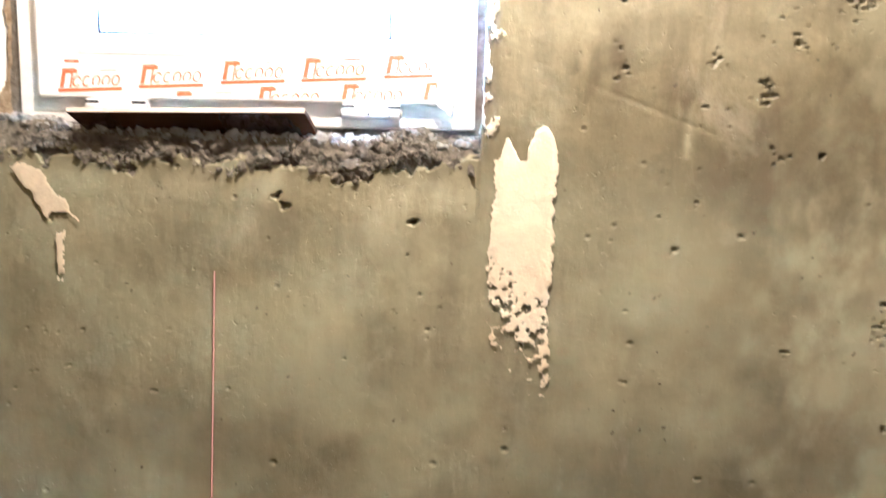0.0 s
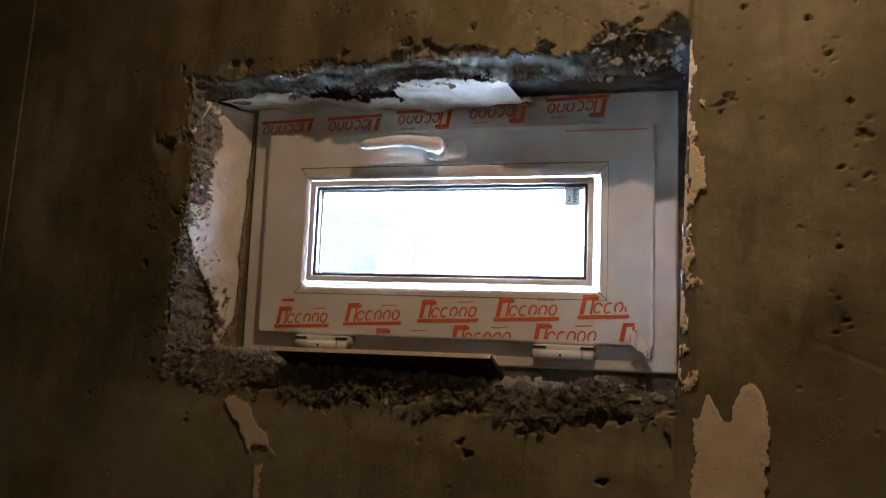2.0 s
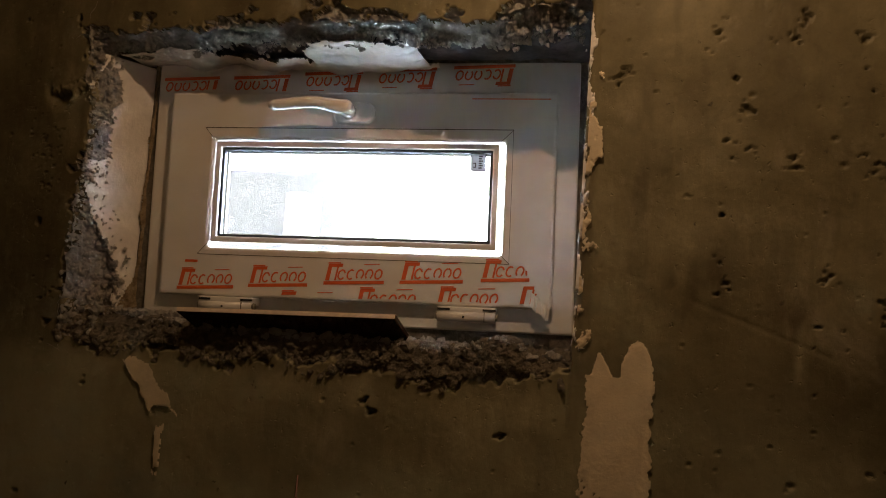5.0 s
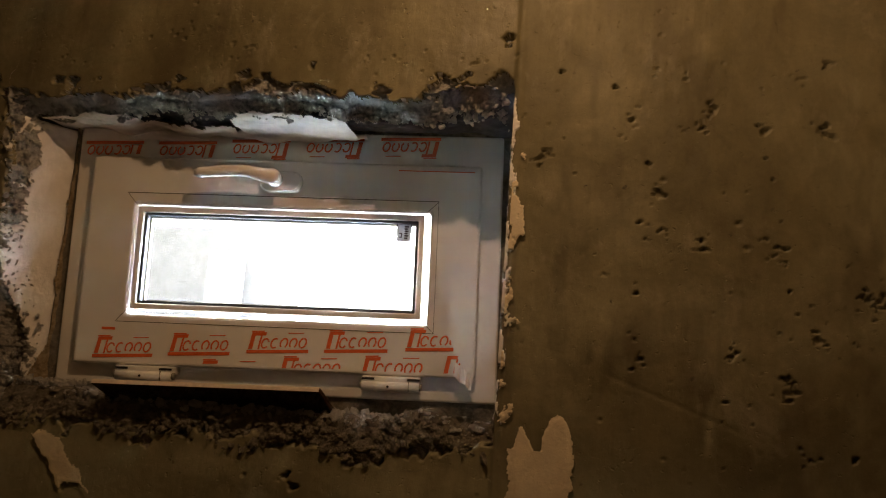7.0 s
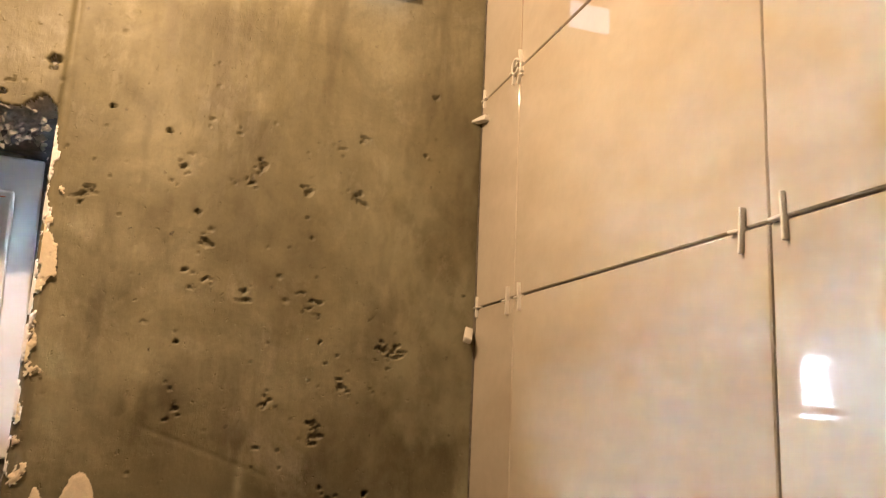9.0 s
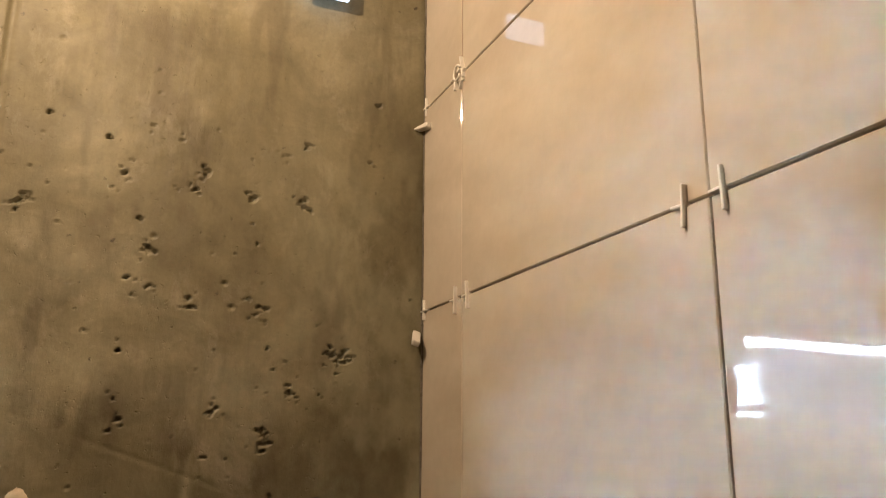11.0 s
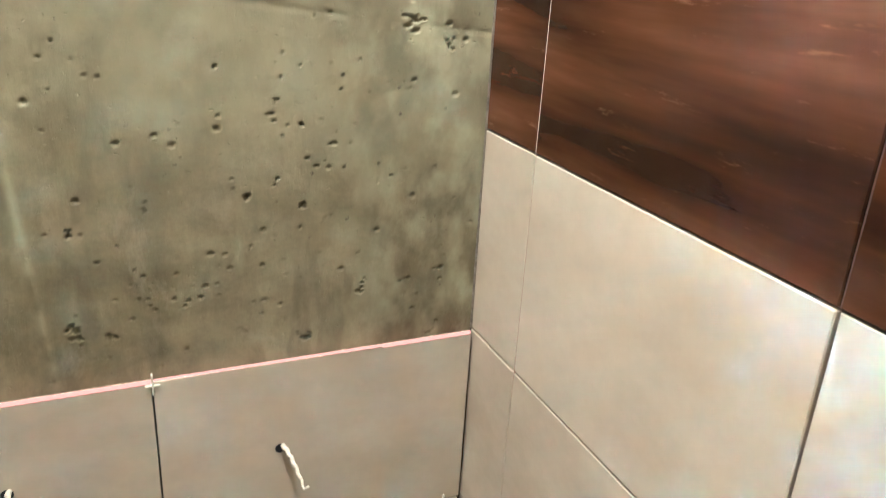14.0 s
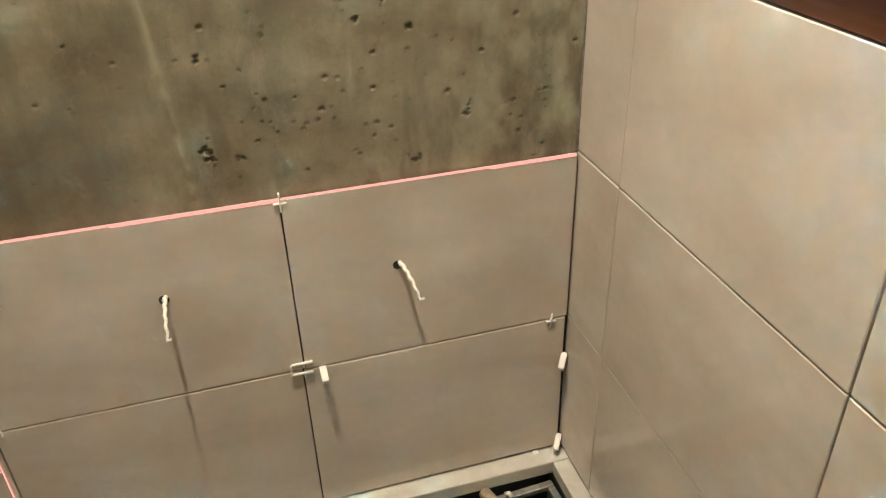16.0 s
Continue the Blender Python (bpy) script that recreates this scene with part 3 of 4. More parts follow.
def crumbs(name, seed, count, place, material, label):
    """Many small broken bits, joined: place(r) gives a spot for a random generator, with a size in metres."""
    rs = np.random.RandomState(seed)
    ico = bmesh.new()
    bmesh.ops.create_icosphere(ico, subdivisions=1, radius=1.0)
    base = np.array([v.co[:] for v in ico.verts])
    tri = np.array([[v.index for v in f.verts] for f in ico.faces])
    ico.free()
    co, fa = [], []
    for k in range(count):
        p, size = place(rs)
        stretch = rs.uniform(0.40, 1.40, 3)
        turn, _ = np.linalg.qr(rs.normal(size=(3, 3)))
        v = base * rs.uniform(0.50, 1.25, (len(base), 1)) * stretch * size
        co.append(v @ turn + np.array(p))
        fa.append(tri + k * len(base))
    me = bpy.data.meshes.new(name)
    me.from_pydata(np.concatenate(co).tolist(), [], np.concatenate(fa).tolist())
    return tagged(part(name, me, material, wall_north, label), kind="stuff")


def rim_low(rs):
    x = rs.uniform(-1.345, -0.555)
    s = rs.rand()
    size = 0.0016 + 0.0058 * rs.rand() ** 3
    top = 1.542 + 0.014 * math.exp(-((x + 0.648) / 0.04) ** 2) + 0.008 * math.sin(x * 23) * math.sin(x * 61)
    low = 1.502 + 0.018 * max(0.0, min(1.0, (x + 0.70) / 0.1)) + 0.012 * math.sin(x * 37)
    return (x, 0.002 + 0.030 * s + rs.uniform(-0.004, 0.004), low + (top - low) * s ** 0.8), size


def rim_sill(rs):
    x, y = rs.uniform(-1.33, -0.555), rs.uniform(0.02, 0.12)
    return (x, y, 1.543 + 0.02 * math.exp(-((x + 0.648) / 0.035) ** 2 - ((y - 0.03) / 0.035) ** 2) + 0.010 * (x < -1.2) + rs.uniform(-0.006, 0.004)), 0.002 + 0.007 * rs.rand() ** 3


def rim_side(rs):
    z = 1.505 + 0.48 * rs.rand() ** 2.0
    wide = 0.014 + 0.036 * max(0.0, min(1.0, (1.76 - z) / 0.12)) + 0.012 * (z > 1.88)
    s = rs.rand()
    return (-1.338 + 0.020 * math.exp(-((z - 1.83) / 0.09) ** 2) + wide * s + rs.uniform(-0.004, 0.003), 0.003 + (0.034 + 0.046 * max(0.0, min(1.0, (1.78 - z) / 0.12))) * s ** 1.4, z), 0.0014 + 0.0044 * rs.rand() ** 3


def rim_top(rs):
    x, s = rs.uniform(-1.335, -0.56), rs.rand()
    return (x, 0.012 + 0.034 * s, 2.000 - 0.034 * s + 0.010 * math.sin(x * 31) * math.sin(x * 83) - 0.010 * max(0.0, (x + 0.8) / 0.25) + rs.uniform(-0.004, 0.004)), 0.0016 + 0.0045 * rs.rand() ** 3


crumbs("broken_rim_low", 1, 2600, rim_low, MORTAR, "crumbling mortar along the broken sill edge")
crumbs("rubble_bits", 2, 2400, rim_sill, RUBBLE, "loose grey rubble on the sill")
crumbs("broken_rim_side", 3, 1100, rim_side, RUBBLE, "crumbling concrete at the side of the opening")
crumbs("broken_rim_top", 4, 1700, rim_top, RUBBLE, "crumbling concrete above the window")

# ---- the rest of the room ----
wall_east = empty("wall_east", pose(0, 0, 0), "tiled wall of glossy beige and brown tiles", "wall", kind="structure")
part("adhesive_bed", box(0.006, 0.15, ROOM_S, 0.03, -0.2, ROOM_H), ADHESIVE, wall_east)
wall_west = tagged(part("wall_west", box(ROOM_W - 0.15, ROOM_W, ROOM_S, 0.03, -0.2, ROOM_H), PLASTER), "plain cement plaster wall", "wall", kind="structure")
wall_south = tagged(part("wall_south", box(ROOM_W - 0.15, 0.15, ROOM_S - 0.15, ROOM_S, -0.2, ROOM_H), PLASTER), "plain cement plaster wall behind", "wall", kind="structure")
ceiling = tagged(part("ceiling", box(ROOM_W - 0.15, 0.15, ROOM_S - 0.15, 0.30, ROOM_H, ROOM_H + 0.15), CEILING), "plain raw ceiling", "ceiling", kind="structure")
part("plaster_margin", box(ROOM_W, -1.755, 0.0, 0.03, 0.585, ROOM_H), PLASTER, wall_north)

# floor: a dark recess with a pale rim along the walls
floor = tagged(part("floor", box(ROOM_W - 0.15, 0.15, ROOM_S - 0.15, 0.30, -0.25, -0.13), BASIN), "dark floor under the unfinished tray", "floor", kind="structure")

# ---- window ----
yaw, roll = radians(9.87), radians(1.82)
Ua = Vector((math.cos(roll) * math.cos(yaw), math.cos(roll) * math.sin(yaw), math.sin(roll)))
Va = Vector((-math.sin(yaw), math.cos(yaw), 0))
Wa = Ua.cross(Va)
WIN = Matrix((Ua, Va, Wa)).transposed().to_4x4()
WIN.translation = Vector((-0.9226, 0.1369, 1.766))
window = empty("window_1", WIN, "small white plastic hopper window with printed protective film", "window", kind="structure")


def ring(u0, u1, w0, w1, wid, v0, v1, bevel):
    """Four mitred bars round an opening; wid is their width inwards."""
    bm = bmesh.new()
    outer = [(u0, w0), (u1, w0), (u1, w1), (u0, w1)]
    inner = [(u0 + wid, w0 + wid), (u1 - wid, w0 + wid), (u1 - wid, w1 - wid), (u0 + wid, w1 - wid)]
    vs = {}
    for nme, loop in (("o", outer), ("i", inner)):
        for k, (u, w) in enumerate(loop):
            for s, v in (("f", v0), ("b", v1)):
                vs[nme, s, k] = bm.verts.new((u, v, w))
    for k in range(4):
        j = (k + 1) % 4
        bm.faces.new((vs["o", "f", k], vs["o", "f", j], vs["i", "f", j], vs["i", "f", k]))
        bm.faces.new((vs["o", "b", j], vs["o", "b", k], vs["i", "b", k], vs["i", "b", j]))
        bm.faces.new((vs["o", "f", j], vs["o", "f", k], vs["o", "b", k], vs["o", "b", j]))
        bm.faces.new((vs["i", "f", k], vs["i", "f", j], vs["i", "b", j], vs["i", "b", k]))
    bmesh.ops.recalc_face_normals(bm, faces=bm.faces[:])
    if bevel:
        sharp = [e for e in bm.edges if len(e.link_faces) == 2 and e.calc_face_angle(0) > 0.5]
        bmesh.ops.bevel(bm, geom=sharp, offset=bevel, segments=3, affect="EDGES", profile=0.5)
    return bm


packing = bmesh.new()
for b in ((-0.46, 0.62, 0.028, 0.050, -0.42, -0.2050), (-0.46, 0.62, 0.028, 0.050, 0.2095, 0.42), (-0.46, -0.3455, 0.028, 0.050, -0.2045, 0.209), (0.3415, 0.62, 0.028, 0.050, -0.2045, 0.209)):
    add(packing, box(*b))
part("packing", packing, MORTAR, window, "mortar packing round the frame")
part("window_frame", ring(-0.348, 0.344, -0.2075, 0.212, 0.075, 0.020, 0.045, 0.004), PVC, window)
sash = part("sash", ring(-0.312, 0.311, -0.1705, 0.1585, 0.0775, 0.0, 0.0300, 0.005), PVC, window)
part("glazing_bead", ring(-0.2325, 0.2245, -0.0848, 0.0788, 0.0095, 0.0035, 0.022, 0.002), BEADWHITE, sash)
part("gasket", ring(-0.2235, 0.2155, -0.0758, 0.0698, 0.0045, 0.0085, 0.022, 0.0008), GASKET, sash, "dark rubber glazing gasket")
pane = part("pane", box(-0.2225, 0.2145, 0.0140, 0.0180, -0.0748, 0.0688), GLASS, sash, "clear double glazing")
pane.visible_shadow = False
part("pane_seal", ring(-0.2235, 0.2155, -0.0758, 0.0698, 0.0070, 0.0225, 0.0290, 0.0), STEEL, sash, "grey spacer bar between panes")
seam = bmesh.new()
SL, SR, SB, ST = -0.2500, 0.2455, -0.1045, 0.0990
for a in ((SL, SR, -0.0006, 0.0014, ST, ST + 0.0012), (SL, SR, -0.0006, 0.0014, SB - 0.0009, SB),
          (SR - 0.0006, SR, -0.0006, 0.0014, SB + 0.0002, ST - 0.0002)):
    add(seam, box(*a))
part("film_seam", seam, DARKLINE, sash, "thin dark slit in the film")
dirt = bmesh.new()
for sx in (-1, 1):
    for sz in (-1, 1):
        x0, z0 = (SR if sx > 0 else SL), (ST if sz > 0 else SB)
        x1, z1 = (0.2255 if sx > 0 else -0.2335), (0.0798 if sz > 0 else -0.0858)
        vs = [dirt.verts.new((x0 + dx, -0.0007, z0)) for dx in (-0.0006, 0.0006)] + [dirt.verts.new((x1 + dx, -0.0007, z1)) for dx in (0.0006, -0.0006)]
        dirt.faces.new(vs)
part("mitre_line", dirt, DARKLINE, sash)

# handle: an oval plate, a neck and a drooping lever that tapers to its end
handle = part("handle", tube([(-0.012, -0.010, 0.1245), (-0.012, -0.022, 0.1245), (-0.012, -0.036, 0.125)], 0.0125, 14), PVC_HANDLE, sash, "white plastic lever handle, turned level")
plate = bmesh.new()
n_side = 40
oval = []
for k in range(n_side):
    a = k * math.tau / n_side
    oval.append((0.0165 * math.copysign(abs(math.cos(a)) ** 0.8, math.cos(a)) + (0.0175 if math.cos(a) > 0 else -0.0175), 0.0165 * math.sin(a)))
rings = [[plate.verts.new((-0.004 + u * s, v, 0.1225 + w * s)) for u, w in oval] for v, s in ((0.0, 1.0), (-0.008, 1.0), (-0.0115, 0.9))]
for q, w in zip(rings, rings[1:]):
    for k in range(n_side):
        plate.faces.new((q[k], w[k], w[(k + 1) % n_side], q[(k + 1) % n_side]))
plate.faces.new(rings[-1][::-1])
bmesh.ops.recalc_face_normals(plate, faces=plate.faces[:])
part("handle_plate", plate, PVC_HANDLE, sash)
lever = bmesh.new()
prof = []
for i in range(18):
    s = i / 17
    prof.append((0.002 - 0.131 * s, -0.043 - 0.003 * math.sin(s * 3.1), 0.1215 + 0.0075 * smooth(0.05, 0.45, s) - 0.004 * smooth(0.5, 1.0, s), 0.0118 - 0.0022 * smooth(0.1, 0.4, s) - 0.0012 * s, 0.0085 - 0.002 * s))
rr = []
for i, (u, v, w, hw, hv) in enumerate(prof):
    if i in (0, 17):
        hw, hv = hw * 0.6, hv * 0.6
    rr.append([lever.verts.new((u, v + hv * math.sin(k * math.tau / 14), w + hw * math.cos(k * math.tau / 14))) for k in range(14)])
for q, w in zip(rr, rr[1:]):
    for k in range(14):
        lever.faces.new((q[k], q[(k + 1) % 14], w[(k + 1) % 14], w[k]))
lever.faces.new(rr[0][::-1])
lever.faces.new(rr[-1])
for f in lever.faces:
    f.smooth = True
bmesh.ops.recalc_face_normals(lever, faces=lever.faces[:])
part("lever", lever, PVC_HANDLE, handle)

# hinges below the sash
for u in (-0.1925, 0.1855):
    hinge = part("hinge", box(u - 0.0435, u + 0.0435, -0.013, 0.022, -0.184, -0.1712, 0.002), BEADWHITE, window)
    part("hinge_barrel", tube([(u - 0.0435, -0.007, -0.1855), (u - 0.020, -0.007, -0.1855), (u + 0.0425, -0.007, -0.1855)], 0.0088, 16), BEADWHITE, hinge)
    for e in (-1, 1):
        part("hinge_slot", box(u + e * 0.034 - 0.0095, u + e * 0.034 + 0.0095, -0.0142, -0.004, -0.1770, -0.1738), GASKET, hinge)
        part("hinge_pin", tube([(u + e * 0.0430, -0.007, -0.1855), (u + e * 0.0465, -0.007, -0.1855)], 0.0055, 10), STEEL, hinge)
    part("hinge_cap_seam", box(u + 0.0268, u + 0.0276, -0.0163, -0.004, -0.1925, -0.1785), DARKLINE, hinge)
    part("hinge_screw", tube([(u - 0.004, -0.0164, -0.1862), (u - 0.004, -0.0150, -0.1862)], 0.0018, 8), GASKET, hinge)


def print_mark(u, w, width, flip, cut=None, v=-0.0006, rise=0.045):
    """One printed mark of the film: a leaning block, rounded loops and a wide underline, plain shapes only; cut(x, z) keeps a place."""
    s = width / 0.096
    bm = bmesh.new()

    def quad(pts):
        pts = [(x * s, z * s) for x, z in pts]
        if flip:
            pts = [(width - x, -z) for x, z in pts]
        pts = [(u + x, w + z + rise * x) for x, z in pts]
        if cut is None or all(cut(x, z) for x, z in pts):
            bm.faces.new([bm.verts.new((x, v, z)) for x, z in pts])

    def strip(pts, half):
        for (x0, z0), (x1, z1) in zip(pts, pts[1:]):
            n = math.hypot(x1 - x0, z1 - z0) or 1.0
            px, pz = -(z1 - z0) / n * half, (x1 - x0) / n * half
            quad([(x0 - px, z0 - pz), (x1 - px, z1 - pz), (x1 + px, z1 + pz), (x0 + px, z0 + pz)])

    for k in range(8):                                          # underline, in short lengths
        quad([(0.012 * k, -0.0002), (0.012 * k + 0.0121, -0.0002), (0.012 * k + 0.0121, 0.0050), (0.012 * k, 0.0050)])
    lean = 0.20
    for k in range(5):                                          # block, leaning, with a pale middle left free
        z0, z1 = 0.0062 + 0.0052 * k, 0.0062 + 0.0052 * (k + 1)
        for x0, x1 in (((0.001, 0.0075), (0.0155, 0.0185)) if k < 4 else ((0.001, 0.009), (0.009, 0.017), (0.017, 0.024))):
            quad([(x0 + lean * z0, z0), (x1 + lean * z0, z0), (x1 + lean * z1, z1), (x0 + lean * z1, z1)])
    quad([(0.0065, 0.0325), (0.0265, 0.0325), (0.0268, 0.0345), (0.0068, 0.0345)])
    for k, (start, end) in enumerate(((0.3, 5.6), (0.9, 5.4), (-1.0, 4.1), (-1.0, 4.1), (0.0, 6.29))):
        cx = 0.0285 + 0.0146 * k
        arc = [(cx + 0.0053 * math.cos(a) + lean * 0.0075 * math.sin(a), 0.0150 + 0.0072 * math.sin(a)) for a in np.linspace(start, end, 15)]
        strip(arc, 0.0013)
    strip([(0.0635, 0.0302), (0.0880, 0.0302)], 0.0007)
    return bm


def on_sash(x, z):
    return z > -0.1665 + 0.004 * x and x + 0.42 * (z + 0.108) < 0.272 + 0.05 * (-0.108 - z)


def above_sash(x, z):
    return 0.1625 < z < 0.209


PRINTS = (("orange-red printed film mark", -0.281, -0.1620, 0.0945), ("orange-red printed film mark", -0.162, -0.1545, 0.0960),
          ("orange-red printed film mark", -0.040, -0.1460, 0.0955), ("orange-red printed film mark", 0.0800, -0.1405, 0.0970),
          ("orange-red printed film mark, cut off", 0.2040, -0.1330, 0.0970), ("orange-red printed film mark, cut off by the edge", 0.0120, -0.1830, 0.0970),
          ("orange-red printed film mark, cut off by the edge", 0.1370, -0.1770, 0.0970), ("orange-red printed film mark, cut off by the edge", 0.2610, -0.1700, 0.0970),
          ("orange-red printed film mark, cut off by the edge", -0.1130, -0.1925, 0.0970))
for text, u, w, width in PRINTS:
    part("film_print", print_mark(u, w, width, False, on_sash), INK, sash, text)
part("film_print", box(-0.270, -0.249, -0.0008, -0.0002, -0.1185, -0.1145), INK, sash, "orange-red printed film mark, cut off")
for u, w in ((-0.338, 0.1870), (-0.217, 0.1895), (-0.096, 0.1960), (0.0240, 0.2010), (0.1470, 0.2055)):
    part("film_print", print_mark(u, w, 0.096, True, above_sash, 0.0194, 0.03), INK, window, "dark orange printed film mark, upside down")
part("film_print", box(0.180, 0.300, -0.0008, 0.0, 0.1470, 0.1484), INK, sash, "thin printed line")
# ragged end of the peeling film
peel = bmesh.new()
rs = random.Random(4)
prev = None
for k in range(7):
    a = [peel.verts.new((0.281 + 0.0045 * k, -0.002 - 0.006 * rs.random(), -0.146 - 0.0035 * k)), peel.verts.new((0.279 + 0.0045 * k, -0.004 - 0.010 * rs.random(), -0.164 - 0.0035 * k - 0.006 * rs.random()))]
    if prev:
        peel.faces.new((prev[0], prev[1], a[1], a[0]))
    prev = a
part("film_peel", peel, PVC_HANDLE, sash, "curled end of the film")
# label on the glass
rim_bm = bmesh.new()
LX0, LX1, LZ0, LZ1 = 0.1800, 0.2040, 0.0370, 0.0685 - 0.0025
for b in ((LX0, LX0 + 0.0014, LZ0, LZ1), (LX1 - 0.0014, LX1, LZ0, LZ1), (LX0 + 0.0015, LX1 - 0.0015, LZ0, LZ0 + 0.0014), (LX0 + 0.0015, LX1 - 0.0015, LZ1 - 0.0014, LZ1)):
    add(rim_bm, box(b[0], b[1], 0.0110, 0.0136, b[2], b[3]))
part("label_rim", rim_bm, GASKET, sash)
label = part("glass_label", box(LX0 + 0.0016, LX1 - 0.0016, 0.0115, 0.0130, LZ0 + 0.0016, LZ1 - 0.0016, 0.0004, 1), STICKER, sash, "small grey glass label")
for x0, x1, z0, z1 in ((0.0045, 0.0085, 0.0060, 0.0076), (0.0072, 0.0088, 0.0076, 0.0120), (0.0045, 0.0085, 0.0120, 0.0136)):
    part("label_bar", box(LX0 + x0, LX0 + x1, 0.0110, 0.0114, LZ0 + z0, LZ0 + z1), GASKET, label)
for k in range(6):
    part("label_bar", box(LX0 + 0.0125, LX0 + 0.0175 + 0.0015 * (k % 2), 0.0110, 0.0114, LZ0 + 0.0045 + 0.0036 * k, LZ0 + 0.0066 + 0.0036 * k), GASKET, label)

# ---- outside the window ----
ground = tagged(part("ground", box(-14, 12, 0.30, 40, 1.0, 1.05), CONCRETE_OUT), "pale concrete ground outside", "ground", kind="structure")
stucco = tagged(part("garden_wall", box(-3.6, -1.30, 0.95, 1.1, 1.05, 1.95, 0.01), STUCCO), "grey stucco garden wall outside the window", "wall")
post = tagged(part("post", box(-1.430, -1.374, 0.80, 0.90, 1.05, 1.865, 0.006), POSTWHITE), "white painted post outside the window", "post")
sky_bm = box(-18, 10, 3.4, 3.45, 1.05, 4.2)
add(sky_bm, box(4.0, 4.05, 0.40, 3.39, 1.05, 4.2))
add(sky_bm, box(-9.05, -9.0, 0.40, 3.39, 1.05, 4.2))
backdrop = tagged(part("backdrop", sky_bm, SKYGLOW), "bright hazy sky seen through the window", "sky", kind="structure")

# ---- brown board lying in the opening ----
board_m = Matrix.Translation((-0.945, 0.030, 1.556)) @ Euler((radians(-24), radians(-2.4), radians(3))).to_matrix().to_4x4()
board = empty("offcut_board", board_m, "brown wood-look tile offcut lying tilted on the broken sill", "tile")
part("board", box(-0.164, 0.164, -0.045, 0.045, -0.005, 0.002, 0.001), BROWN, board)
part("board_edge", box(-0.163, 0.163, -0.0465, -0.0452, -0.0045, 0.0015), BISCUIT, board, "pale cut edge")

# ---- lamps ----
lamp = empty("pendant_bulb", Matrix.Translation(LAMP), "bare warm bulb hanging from the ceiling", "lamp")
part("cord", tube([(0, 0, 0.09), (0, 0, ROOM_H - LAMP[2])], 0.003, 8), GASKET, lamp)
part("socket", tube([(0, 0, 0.045), (0, 0, 0.05), (0, 0, 0.09)], 0.016, 16), GASKET, lamp)
led = empty("work_light", pose(-0.160, -0.012, 2.268), "small white work light fixed to the plaster", "lamp")
part("housing", box(-0.030, 0.030, -0.0040, 0.012, -0.020, 0.008, 0.003), PVC_HANDLE, led)
part("diffuser", box(-0.034, 0.034, -0.0120, -0.0045, -0.030, 0.012, 0.003), LEDGLOW, led)

# ---- laser lines on wall and tiles ----
TOPZ = 0.600
laser = empty("laser_line", pose(0, 0, 0), "thin red levelling laser line along the tile edge", "laser line")
part("level_line", box(-1.75, -0.006, -0.0122, -0.0108, TOPZ - 0.0042, TOPZ + 0.0014), LASER, laser)
part("plumb_line", box(-0.9012, -0.8998, -0.0062, -0.0055, 0.62, 1.36), LASER, laser)
part("plumb_line", box(-0.9065, -0.9045, -0.0138, -0.0126, -0.02, 0.29), LASER, laser)

# ---- spacers, clips and wires ----


def cross_mesh(kind):
    bm = bmesh.new()
    if kind == "cross":
        add(bm, box(-0.0011, 0.0011, -0.0035, 0.004, -0.013, 0.015, 0.0004, 1))
        add(bm, box(-0.009, 0.009, -0.0035, 0.004, -0.0011, 0.0011, 0.0004, 1))
    elif kind == "tee":
        add(bm, box(-0.0013, 0.0013, -0.0045, 0.004, -0.017, 0.017, 0.0005, 1))
        add(bm, box(-0.013, 0.0, -0.0045, 0.002, -0.0012, 0.0012, 0.0004, 1))
    elif kind == "wedge":
        bm2 = box(-0.0055, 0.0055, -0.030, 0.004, -0.0045, 0.0045, 0.002, 2)
        for v in bm2.verts:
            if v.co.y > -0.01:
                v.co.z *= 0.45
        add(bm, bm2)
    elif kind == "bracket":
        for z in (-0.0095, 0.0095):
            add(bm, box(-0.0185, 0.0135, -0.0055, -0.0005, z - 0.0017, z + 0.0017, 0.0006, 1))
            add(bm, box(-0.0012, 0.0012, -0.0045, 0.004, z - 0.0085, z - 0.0019, 0.0004, 1))
        add(bm, box(-0.0215, -0.0187, -0.0050, -0.0010, -0.0120, 0.0085, 0.0006, 1))
    elif kind == "ring":
        pts = [(0.010 * math.cos(a), -0.006, 0.010 * math.sin(a)) for a in np.linspace(0.6, 6.0, 16)]
        add(bm, tube(pts, 0.0018, 7))
    return from_bm(bm, "spacer")


MESHES = {k: cross_mesh(k) for k in ("cross", "tee", "wedge", "ring", "bracket")}
for k in MESHES:
    MESHES[k].materials.append(SPACER)
LABELS = {"cross": "white plastic cross spacer in a tile joint", "tee": "white plastic spacer standing out of a joint", "wedge": "white plastic wedge pushed under a tile", "ring": "looped white plastic spacer offcut", "bracket": "white plastic bracket spacer across a tile joint"}
NAMES = {"cross": "tile_spacer", "tee": "tile_spacer", "wedge": "tile_wedge", "ring": "spacer_offcut", "bracket": "tile_spacer"}


def spacer(kind, m):
    ob = new(NAMES[kind], MESHES[kind])
    ob.matrix_basis = m
    tagged(ob, LABELS[kind], "wedge" if kind == "wedge" else "spacer", "spacers in the tile joints")


E_ROT = Euler((0, 0, radians(-90))).to_matrix().to_4x4()      # from the north wall's face to the east wall's
